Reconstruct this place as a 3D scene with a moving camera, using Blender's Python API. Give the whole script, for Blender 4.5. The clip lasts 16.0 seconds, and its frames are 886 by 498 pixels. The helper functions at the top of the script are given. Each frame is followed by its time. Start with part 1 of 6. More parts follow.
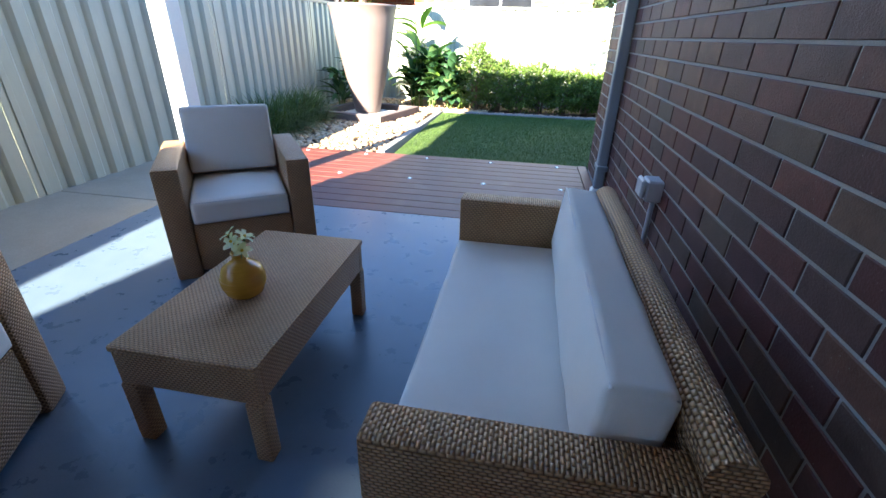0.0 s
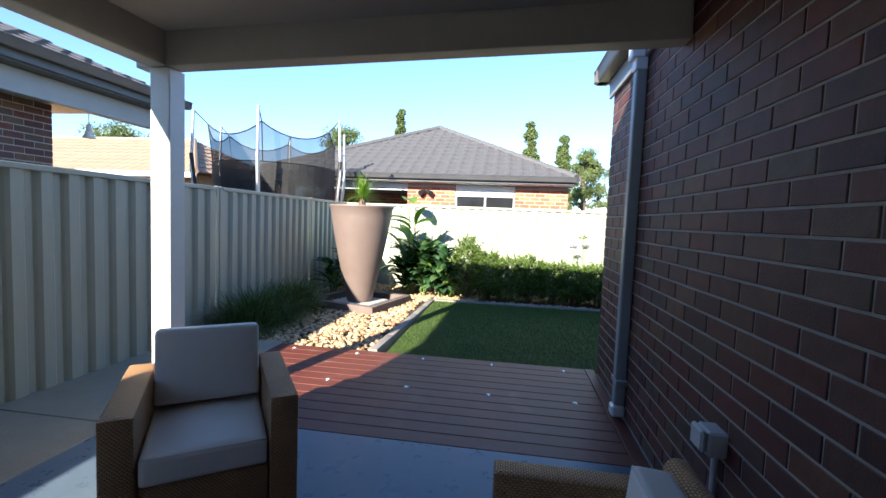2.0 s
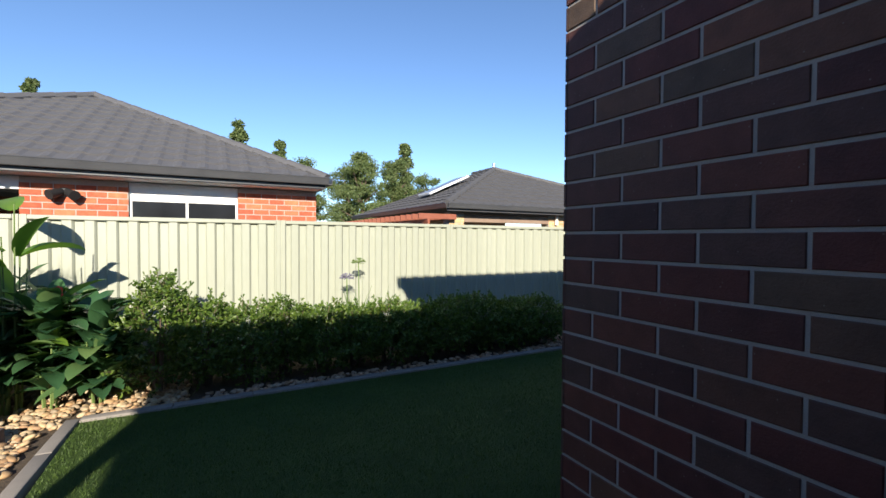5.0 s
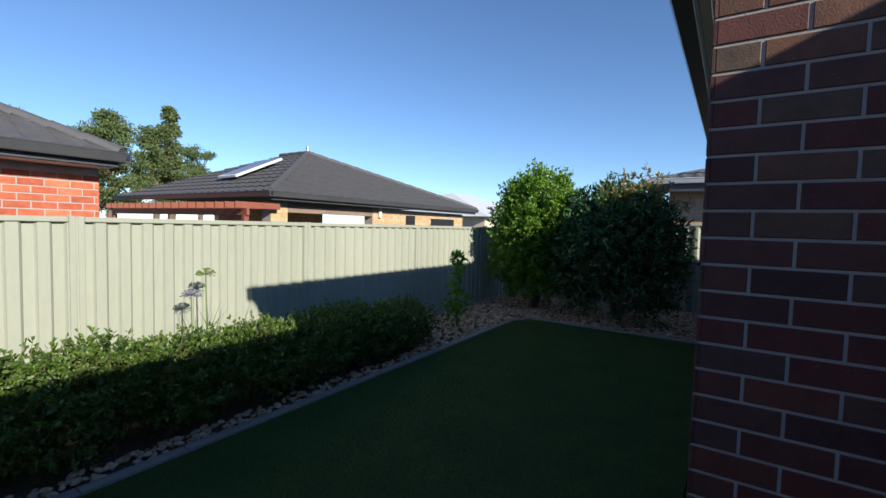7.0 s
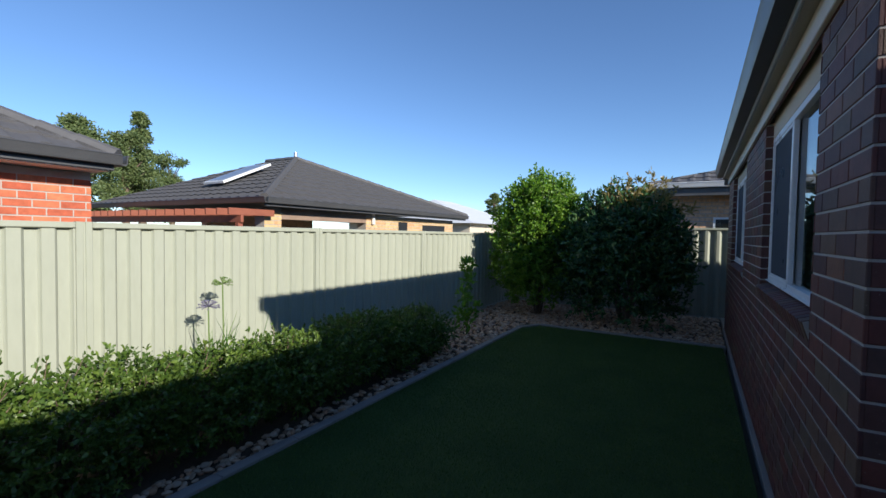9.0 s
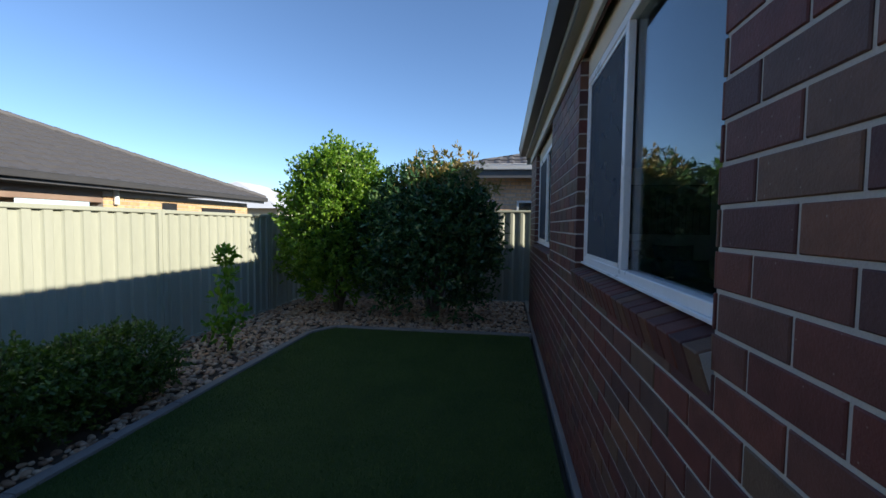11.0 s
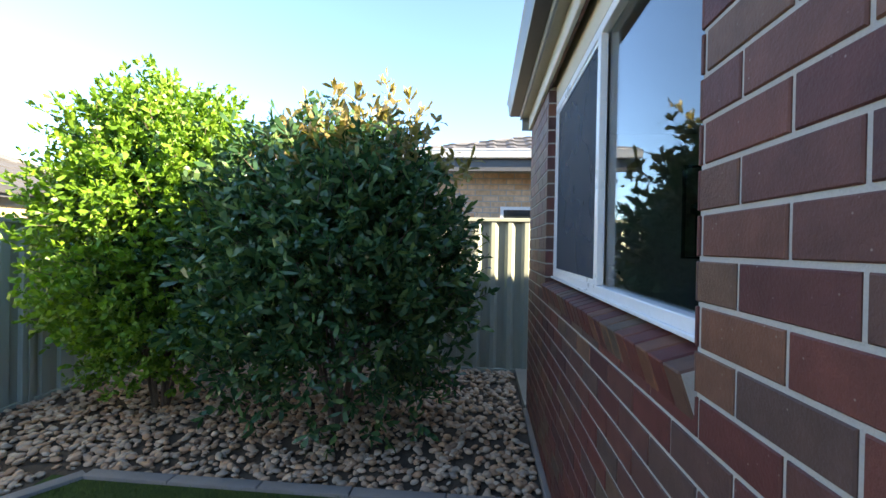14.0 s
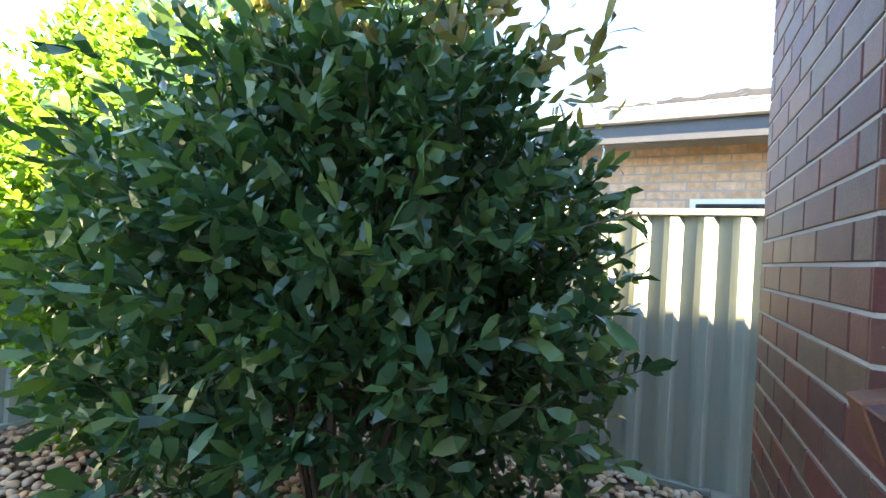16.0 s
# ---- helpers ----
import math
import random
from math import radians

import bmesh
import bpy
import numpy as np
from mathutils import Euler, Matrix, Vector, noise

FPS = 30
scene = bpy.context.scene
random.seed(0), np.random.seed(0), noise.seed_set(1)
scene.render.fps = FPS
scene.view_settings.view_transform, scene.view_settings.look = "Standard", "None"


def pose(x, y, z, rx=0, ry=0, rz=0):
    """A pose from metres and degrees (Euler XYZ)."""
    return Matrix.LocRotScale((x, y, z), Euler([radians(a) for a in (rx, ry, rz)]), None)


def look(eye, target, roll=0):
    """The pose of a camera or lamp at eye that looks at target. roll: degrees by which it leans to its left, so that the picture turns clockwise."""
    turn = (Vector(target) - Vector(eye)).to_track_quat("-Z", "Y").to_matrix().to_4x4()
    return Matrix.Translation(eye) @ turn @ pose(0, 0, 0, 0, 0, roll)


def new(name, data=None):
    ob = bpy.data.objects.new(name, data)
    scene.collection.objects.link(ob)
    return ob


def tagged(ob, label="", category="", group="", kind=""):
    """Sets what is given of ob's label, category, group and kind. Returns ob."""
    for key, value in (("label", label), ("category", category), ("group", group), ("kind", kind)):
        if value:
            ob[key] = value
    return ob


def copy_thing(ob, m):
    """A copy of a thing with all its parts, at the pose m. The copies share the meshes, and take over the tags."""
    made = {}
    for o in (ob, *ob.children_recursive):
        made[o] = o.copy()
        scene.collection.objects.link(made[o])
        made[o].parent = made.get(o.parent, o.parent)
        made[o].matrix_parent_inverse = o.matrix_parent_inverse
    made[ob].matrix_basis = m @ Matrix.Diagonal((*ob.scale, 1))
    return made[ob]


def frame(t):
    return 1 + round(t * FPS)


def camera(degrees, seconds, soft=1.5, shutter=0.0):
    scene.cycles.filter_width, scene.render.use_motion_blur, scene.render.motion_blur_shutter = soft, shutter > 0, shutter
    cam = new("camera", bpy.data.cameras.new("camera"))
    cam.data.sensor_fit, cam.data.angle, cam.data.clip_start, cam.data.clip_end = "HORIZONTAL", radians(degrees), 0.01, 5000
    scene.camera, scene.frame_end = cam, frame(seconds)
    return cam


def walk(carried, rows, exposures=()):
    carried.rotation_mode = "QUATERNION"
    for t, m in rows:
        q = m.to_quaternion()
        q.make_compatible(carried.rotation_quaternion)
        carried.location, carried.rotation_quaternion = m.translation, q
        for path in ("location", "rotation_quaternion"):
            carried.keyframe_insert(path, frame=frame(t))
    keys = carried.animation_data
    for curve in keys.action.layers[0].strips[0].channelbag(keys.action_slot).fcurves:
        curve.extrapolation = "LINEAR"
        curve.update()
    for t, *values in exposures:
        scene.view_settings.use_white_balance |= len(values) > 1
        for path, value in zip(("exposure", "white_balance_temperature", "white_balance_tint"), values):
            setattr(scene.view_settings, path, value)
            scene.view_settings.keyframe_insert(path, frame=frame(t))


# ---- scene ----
cam = camera(91.1, 16.0)
PATH = [
    (0, (-0.663, -4.367, 1.151), (-0.970, -2.601, 0.266), 1.5),
    (0.5, (-0.646, -4.391, 1.215), (-0.914, -2.587, 0.396), 1.1),
    (1, (-0.652, -4.412, 1.295), (-0.934, -2.509, 0.749), 1.4),
    (1.5, (-0.723, -4.322, 1.332), (-1.010, -2.367, 1.023), 1.9),
    (2, (-0.876, -4.051, 1.342), (-1.162, -2.076, 1.206), 2.3),
    (2.5, (-1.042, -3.694, 1.350), (-1.220, -1.704, 1.276), 2.3),
    (3, (-1.120, -3.277, 1.368), (-1.087, -1.278, 1.308), 1.9),
    (3.5, (-1.096, -2.793, 1.376), (-1.013, -0.796, 1.311), 1.6),
    (3.8, (-1.030, -2.436, 1.352), (-0.872, -0.443, 1.319), 1.5),
    (4, (-1.070, -2.198, 1.375), (-0.747, -0.225, 1.315), 1.3),
    (4.5, (-1.045, -1.662, 1.376), (-0.412, 0.235, 1.319), 0.7),
    (6.8, (-1.689, -0.098, 1.601), (-0.023, 1.003, 1.502), 1.4),
    (7, (-1.692, -0.079, 1.613), (-0.025, 1.023, 1.507), 1.5),
    (7.5, (-1.724, 0.087, 1.578), (-0.050, 1.178, 1.478), 1.2),
    (8, (-1.784, 0.226, 1.573), (-0.086, 1.280, 1.494), 1.2),
    (8.5, (-1.808, 0.392, 1.572), (-0.091, 1.415, 1.506), 1.2),
    (9, (-1.824, 0.457, 1.568), (-0.098, 1.466, 1.499), 1.0),
    (9.5, (-1.725, 0.488, 1.559), (0.110, 1.282, 1.484), 1.0),
    (10, (-1.351, 0.521, 1.526), (0.560, 1.103, 1.441), 1.0),
    (10.2, (-1.129, 0.477, 1.509), (0.806, 0.975, 1.414), 0.7),
    (12.3, (1.079, 0.431, 1.447), (3.070, 0.595, 1.349), 1.2),
    (12.5, (1.304, 0.408, 1.452), (3.296, 0.568, 1.355), 1.1),
    (13, (1.911, 0.410, 1.456), (3.903, 0.571, 1.378), 1.2),
    (13.5, (2.550, 0.391, 1.424), (4.541, 0.575, 1.400), 1.1),
    (14, (3.189, 0.425, 1.436), (5.180, 0.605, 1.422), 1.1),
    (14.5, (3.755, 0.423, 1.449), (5.747, 0.601, 1.443), 1.2),
    (15, (4.308, 0.420, 1.469), (6.300, 0.598, 1.463), 1.3),
    (15.5, (4.755, 0.407, 1.450), (6.732, 0.708, 1.467), 1.3),
    (16, (5.117, 0.321, 1.396), (6.893, 1.241, 1.413), 3.4),
]
walk(cam, [(t, look(eye, target, roll)) for t, eye, target, roll in PATH],
     [(0, 3.45, 6300, 10), (0.8, 3.55, 6300, 10), (1.5, 2.6, 6300, 10), (2, 1.95, 6300, 10), (3, 1.32, 6600, 10), (4.5, 1.02, 6500, 10), (7, 0.55, 6100, 10), (10, 0.58, 6000, 10), (12.5, 1.72, 7300, 10), (14.5, 3.0, 7500, 10), (15.3, 3.5, 7800, 10), (16, 3.95, 8200, 10)])

# ---- sun and sky ----
SUN_TO = Vector((-0.311, -1.0, 0.445)).normalized()
world = bpy.data.worlds.new("sky")
scene.world = world
world.use_nodes = True
wn = world.node_tree
sky = wn.nodes.new("ShaderNodeTexSky")
sky.sky_type, sky.sun_disc = "NISHITA", False
sky.sun_elevation = math.asin(SUN_TO.z)
sky.sun_rotation = math.atan2(SUN_TO.x, SUN_TO.y)
sky.altitude, sky.air_density, sky.dust_density, sky.ozone_density = 50, 0.8, 0.0, 4.0
wn.links.new(sky.outputs[0], wn.nodes["Background"].inputs[0])
wn.nodes["Background"].inputs[1].default_value = 0.112
sun = new("sun", bpy.data.lights.new("sun", "SUN"))
sun.data.energy, sun.data.angle, sun.data.color = 5.0, radians(0.6), (1.0, 0.90, 0.74)
sun.matrix_world = look(SUN_TO * 50, (0, 0, 0))


# ---- materials ----
def material(name, rough=0.6, metal=0.0, spec=0.5):
    m = bpy.data.materials.new(name)
    m.use_nodes = True
    b = m.node_tree.nodes["Principled BSDF"]
    b.inputs["Roughness"].default_value = rough
    b.inputs["Metallic"].default_value = metal
    b.inputs["Specular IOR Level"].default_value = spec
    return m, m.node_tree, b


def node(nt, kind, **values):
    n = nt.nodes.new(kind)
    for k, v in values.items():
        if k in n.inputs:
            n.inputs[k].default_value = v
    return n


def ramp(nt, fac, stops, interp="LINEAR"):
    r = nt.nodes.new("ShaderNodeValToRGB")
    r.color_ramp.interpolation = interp
    while len(r.color_ramp.elements) < len(stops):
        r.color_ramp.elements.new(0.5)
    for e, (p, c) in zip(r.color_ramp.elements, stops):
        e.position, e.color = p, (*c, 1)
    nt.links.new(fac, r.inputs[0])
    return r.outputs[0]


def blend(nt, fac, a, b, mode="MIX"):
    n = nt.nodes.new("ShaderNodeMix")
    n.data_type, n.blend_type = "RGBA", mode
    for s, v in ((0, fac), (6, a), (7, b)):
        if isinstance(v, (int, float)):
            n.inputs[s].default_value = v
        elif isinstance(v, tuple):
            n.inputs[s].default_value = (*v, 1)
        else:
            nt.links.new(v, n.inputs[s])
    return n.outputs[2]


def coords(nt, scale=(1, 1, 1), kind="Object"):
    t = nt.nodes.new("ShaderNodeTexCoord")
    m = nt.nodes.new("ShaderNodeMapping")
    m.inputs["Scale"].default_value = scale
    nt.links.new(t.outputs[kind], m.inputs[0])
    return m.outputs[0]


def noise_fac(nt, vec, scale, detail=4, rough=0.6):
    n = node(nt, "ShaderNodeTexNoise", Scale=scale, Detail=detail, Roughness=rough)
    nt.links.new(vec, n.inputs["Vector"])
    return n.outputs["Fac"]


def bumped(nt, b, height, strength=0.3, distance=0.005):
    n = node(nt, "ShaderNodeBump", Strength=strength, Distance=distance)
    nt.links.new(height, n.inputs["Height"])
    nt.links.new(n.outputs[0], b.inputs["Normal"])


def rough_from(nt, b, fac, lo, hi):
    m = node(nt, "ShaderNodeMapRange")
    m.inputs[3].default_value, m.inputs[4].default_value = lo, hi
    nt.links.new(fac, m.inputs[0])
    nt.links.new(m.outputs[0], b.inputs["Roughness"])


def mottled(name, a, b_col, scale=6, fine=90, rough=0.6, metal=0.0, bump=0.2, dist=0.003, stretch=(1, 1, 1), spec=0.5):
    """A surface with broad stains and fine grain between two close colours."""
    m, nt, b = material(name, rough, metal, spec)
    v = coords(nt, stretch)
    big, small = noise_fac(nt, v, scale, 5), noise_fac(nt, v, fine, 3)
    mix = blend(nt, 0.4, big, small)
    col = ramp(nt, mix, [(0.35, a), (0.65, b_col)])
    nt.links.new(col, b.inputs["Base Color"])
    rough_from(nt, b, big, max(0.05, rough - 0.12), min(1, rough + 0.12))
    if bump:
        bumped(nt, b, small, bump, dist)
    return m


def random_source(nt, joined):
    if joined:
        return nt.nodes.new("ShaderNodeNewGeometry").outputs["Random Per Island"]
    return nt.nodes.new("ShaderNodeObjectInfo").outputs["Random"]


def piece_mat(name, joined, stops, rough=0.8, fine=120, speck=None, bump=0.5, dist=0.003, spec=0.4, kind="Object"):
    """Colour picked per piece (by object or by island) with grain and specks."""
    m, nt, b = material(name, rough, 0, spec)
    rnd = random_source(nt, joined)
    col = ramp(nt, rnd, stops)
    g = nt.nodes.new("ShaderNodeNewGeometry").outputs["Position"]
    f1, f2 = noise_fac(nt, g, 14, 4), noise_fac(nt, g, fine, 4)
    shade = ramp(nt, f1, [(0.3, (0.72, 0.72, 0.72)), (0.7, (1.25, 1.22, 1.2))])
    col = blend(nt, 0.8, col, shade, "MULTIPLY")
    if speck:
        vor = node(nt, "ShaderNodeTexVoronoi", Scale=speck[0])
        nt.links.new(g, vor.inputs["Vector"])
        col = blend(nt, ramp(nt, vor.outputs["Distance"], [(0.0, (1, 1, 1)), (speck[1], (0, 0, 0))]), col, speck[2])
    nt.links.new(col, b.inputs["Base Color"])
    bumped(nt, b, f2, bump, dist)
    return m


BRICK_STOPS = [(0.0, (0.066, 0.030, 0.030)), (0.25, (0.120, 0.033, 0.028)), (0.45, (0.086, 0.052, 0.044)), (0.65, (0.135, 0.040, 0.031)), (0.85, (0.105, 0.072, 0.050)), (1.0, (0.165, 0.066, 0.040))]
SPECK = (38, 0.085, (0.30, 0.25, 0.20))
brick_one = piece_mat("dark_brick", False, BRICK_STOPS, 0.62, 160, SPECK, 0.6, 0.003)
brick_many = piece_mat("dark_brick_far", True, BRICK_STOPS, 0.62, 160, SPECK, 0.6, 0.003)
mortar = mottled("mortar", (0.34, 0.32, 0.295), (0.44, 0.415, 0.38), 5, 200, 0.9, bump=0.5)
fence_w_mat = mottled("fence_steel", (0.325, 0.342, 0.275), (0.37, 0.387, 0.315), 1.2, 25, 0.42, bump=0.05, stretch=(1, 1, 0.25))
trim_grey = mottled("grey_trim_paint", (0.27, 0.29, 0.30), (0.31, 0.33, 0.34), 3, 60, 0.45, bump=0.05)
gutter_mat = mottled("dark_gutter_paint", (0.060, 0.062, 0.068), (0.080, 0.082, 0.088), 3, 60, 0.4, bump=0.05)
cream_trim = mottled("cream_beam_paint", (0.55, 0.52, 0.45), (0.62, 0.59, 0.52), 3, 60, 0.5, bump=0.1)
soffit_mat = mottled("soffit_paint", (0.5, 0.46, 0.38), (0.56, 0.52, 0.44), 2, 60, 0.6, bump=0.05)
white_paint = mottled("white_paint", (0.76, 0.76, 0.74), (0.82, 0.82, 0.80), 3, 60, 0.4, bump=0.08)
white_alu = mottled("white_aluminium", (0.70, 0.71, 0.72), (0.78, 0.79, 0.80), 3, 60, 0.3, bump=0.02)
concrete = mottled("path_concrete", (0.22, 0.20, 0.155), (0.32, 0.29, 0.23), 2.2, 130, 0.85, bump=0.5)
edging_mat = mottled("edging_concrete", (0.20, 0.18, 0.165), (0.27, 0.245, 0.22), 4, 150, 0.85, bump=0.5)
soil = mottled("soil", (0.05, 0.035, 0.025), (0.10, 0.075, 0.05), 6, 60, 0.95, bump=0.8, dist=0.01)
ground_mat = mottled("ground_earth", (0.10, 0.09, 0.06), (0.16, 0.14, 0.09), 0.3, 9, 0.95, bump=0.6, dist=0.02)
cushion_mat = mottled("cushion_fabric", (0.78, 0.73, 0.66), (0.84, 0.79, 0.72), 4, 500, 0.9, bump=0.4, dist=0.001)
piping_mat = mottled("cushion_piping", (0.60, 0.57, 0.55), (0.68, 0.65, 0.62), 5, 300, 0.9, bump=0.2)
pot_mat = mottled("pot_glaze", (0.140, 0.104, 0.092), (0.172, 0.130, 0.115), 2.5, 160, 0.5, bump=0.15, dist=0.001)
timber_dark = mottled("dark_timber", (0.11, 0.085, 0.075), (0.17, 0.13, 0.115), 4, 60, 0.8, bump=0.5, stretch=(1, 1, 1))
black_mat = mottled("black_plastic", (0.012, 0.012, 0.013), (0.022, 0.022, 0.024), 4, 80, 0.5, bump=0.05)
galv = mottled("galvanised_steel", (0.45, 0.46, 0.47), (0.6, 0.61, 0.62), 6, 60, 0.35, 0.8, bump=0.05)
chrome = mottled("brushed_steel", (0.6, 0.6, 0.6), (0.7, 0.7, 0.7), 20, 90, 0.25, 0.9, bump=0.05)
grey_plastic = mottled("grey_plastic", (0.50, 0.51, 0.52), (0.56, 0.57, 0.58), 4, 80, 0.45, bump=0.03)
paving_slab = mottled("pale_slab", (0.42, 0.40, 0.36), (0.52, 0.50, 0.46), 4, 120, 0.85, bump=0.4)
red_glass = mottled("red_flower", (0.55, 0.02, 0.015), (0.65, 0.04, 0.03), 20, 90, 0.6, bump=0.1)
bark = mottled("bark", (0.10, 0.07, 0.05), (0.19, 0.14, 0.10), 12, 90, 0.95, bump=0.8, dist=0.01, stretch=(1, 1, 0.3))
stem_green = mottled("green_stem", (0.10, 0.16, 0.04), (0.15, 0.22, 0.06), 12, 60, 0.7, bump=0.2)
render_cream = mottled("cream_wall", (0.52, 0.46, 0.36), (0.6, 0.53, 0.42), 2, 80, 0.85, bump=0.2)


def floor_paint():
    m, nt, b = material("blue_grey_floor_paint", 0.3)
    v = coords(nt)
    big, mid, fine = noise_fac(nt, v, 1.6, 5), noise_fac(nt, v, 9, 5), noise_fac(nt, v, 120, 3)
    col = ramp(nt, blend(nt, 0.5, big, mid), [(0.3, (0.088, 0.130, 0.180)), (0.7, (0.125, 0.170, 0.225))])
    chips = ramp(nt, noise_fac(nt, v, 26, 6, 0.75), [(0.84, (0, 0, 0)), (0.88, (0.4, 0.4, 0.4))], "LINEAR")
    col = blend(nt, chips, col, (0.27, 0.25, 0.22))
    nt.links.new(col, b.inputs["Base Color"])
    rough_from(nt, b, mid, 0.18, 0.42)
    bumped(nt, b, blend(nt, 0.5, mid, fine), 0.25, 0.004)
    return m


def deck_wood(joined=False):
    m, nt, b = material("stained_deck_timber", 0.4)
    rnd = random_source(nt, joined)
    v = coords(nt, (1.2, 26, 26))
    f = noise_fac(nt, v, 3, 6, 0.7)
    g = nt.nodes.new("ShaderNodeNewGeometry").outputs["Position"]
    wear = noise_fac(nt, g, 3.5, 5)
    col = ramp(nt, f, [(0.25, (0.065, 0.016, 0.010)), (0.6, (0.17, 0.042, 0.022)), (0.8, (0.24, 0.068, 0.036))])
    col = blend(nt, ramp(nt, rnd, [(0, (0.05, 0.05, 0.05)), (1, (0.4, 0.4, 0.4))]), col, (0.115, 0.04, 0.028))
    col = blend(nt, ramp(nt, wear, [(0.55, (0, 0, 0)), (0.75, (0.35, 0.35, 0.35))]), col, (0.24, 0.15, 0.11))
    nt.links.new(col, b.inputs["Base Color"])
    rough_from(nt, b, f, 0.38, 0.6)
    bumped(nt, b, f, 0.35, 0.002)
    return m


def wicker(name="woven_rattan"):
    """Tan plastic weave; the weave follows the two long directions of each face."""
    m, nt, b = material(name, 0.42)
    t = nt.nodes.new("ShaderNodeTexCoord")
    uv = nt.nodes.new("ShaderNodeMapping")
    uv.inputs["Scale"].default_value = (1, 1, 1)
    nt.links.new(t.outputs["UV"], uv.inputs[0])
    sep = nt.nodes.new("ShaderNodeSeparateXYZ")
    nt.links.new(uv.outputs[0], sep.inputs[0])

    def calc(op, a, b_val):
        n = nt.nodes.new("ShaderNodeMath")
        n.operation = op
        for s, x in ((0, a), (1, b_val)):
            if isinstance(x, (int, float)):
                n.inputs[s].default_value = x
            elif x is not None:
                nt.links.new(x, n.inputs[s])
        return n.outputs[0]
    W, L = 0.0080, 0.015
    row = calc("FLOOR", calc("DIVIDE", sep.outputs[1], W), None)
    odd = calc("MULTIPLY", calc("MODULO", calc("ABSOLUTE", row, None), 2.0), 0.5)
    u = calc("FRACT", calc("ADD", calc("DIVIDE", sep.outputs[0], L), odd), None)
    w = calc("FRACT", calc("DIVIDE", sep.outputs[1], W), None)
    hu = calc("SINE", calc("MULTIPLY", u, math.pi), None)
    hw = calc("SINE", calc("MULTIPLY", w, math.pi), None)
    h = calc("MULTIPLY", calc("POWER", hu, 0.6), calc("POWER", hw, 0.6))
    fine = noise_fac(nt, t.outputs["Object"], 60, 3)
    big = noise_fac(nt, t.outputs["Object"], 5, 3)
    # Crevice shade put into the colour: strands darken as the weave height h falls.
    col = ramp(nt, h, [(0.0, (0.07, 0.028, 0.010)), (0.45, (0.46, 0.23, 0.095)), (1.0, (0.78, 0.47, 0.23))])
    col = blend(nt, 0.35, col, ramp(nt, blend(nt, 0.5, fine, big), [(0.35, (0.34, 0.16, 0.065)), (0.65, (0.62, 0.37, 0.18))]))
    nt.links.new(col, b.inputs["Base Color"])
    bumped(nt, b, h, 1.0, 0.006)
    return m


def turf():
    m, nt, b = material("artificial_turf", 0.8, 0, 0.25)
    g = nt.nodes.new("ShaderNodeNewGeometry").outputs["Position"]
    f1, f2 = noise_fac(nt, g, 2.2, 5), noise_fac(nt, g, 260, 3, 0.8)
    col = ramp(nt, f1, [(0.3, (0.042, 0.082, 0.016)), (0.7, (0.070, 0.118, 0.025))])
    col = blend(nt, 0.6, col, ramp(nt, f2, [(0.3, (0.4, 0.45, 0.4)), (0.7, (1.6, 1.5, 1.5))]), "MULTIPLY")
    nt.links.new(col, b.inputs["Base Color"])
    bumped(nt, b, f2, 1.0, 0.012)
    return m


def leaf_mat(name, dark, mid, light, gloss=0.45, trans=0.25):
    m, nt, b = material(name, gloss, 0, 0.5)
    rnd = random_source(nt, True)
    g = nt.nodes.new("ShaderNodeNewGeometry").outputs["Position"]
    f = noise_fac(nt, g, 3.0, 3)
    col = ramp(nt, blend(nt, 0.45, rnd, f), [(0.15, dark), (0.5, mid), (0.85, light)])
    nt.links.new(col, b.inputs["Base Color"])
    tr = nt.nodes.new("ShaderNodeBsdfTranslucent")
    nt.links.new(blend(nt, 1.0, col, (1.3, 1.5, 0.6), "MULTIPLY"), tr.inputs[0])
    mixs = nt.nodes.new("ShaderNodeMixShader")
    mixs.inputs[0].default_value = trans
    out = nt.nodes["Material Output"]
    nt.links.new(b.outputs[0], mixs.inputs[1])
    nt.links.new(tr.outputs[0], mixs.inputs[2])
    nt.links.new(mixs.outputs[0], out.inputs[0])
    return m


def glass_mat(name="window_glass", tint=(0.9, 0.95, 0.95)):
    m, nt, b = material(name, 0.02)
    gl = nt.nodes.new("ShaderNodeBsdfGlossy")
    gl.inputs["Roughness"].default_value = 0.01
    tp = nt.nodes.new("ShaderNodeBsdfTransparent")
    tp.inputs[0].default_value = (*tint, 1)
    lw = node(nt, "ShaderNodeLayerWeight", Blend=0.5)
    power = nt.nodes.new("ShaderNodeMath")
    power.operation = "POWER"
    nt.links.new(lw.outputs["Facing"], power.inputs[0])
    power.inputs[1].default_value = 4.0
    fr = node(nt, "ShaderNodeMapRange")
    fr.inputs[3].default_value, fr.inputs[4].default_value = 0.05, 0.95
    nt.links.new(power.outputs[0], fr.inputs[0])
    mixs = nt.nodes.new("ShaderNodeMixShader")
    nt.links.new(fr.outputs[0], mixs.inputs[0])
    nt.links.new(tp.outputs[0], mixs.inputs[1])
    nt.links.new(gl.outputs[0], mixs.inputs[2])
    nt.links.new(mixs.outputs[0], nt.nodes["Material Output"].inputs[0])
    return m


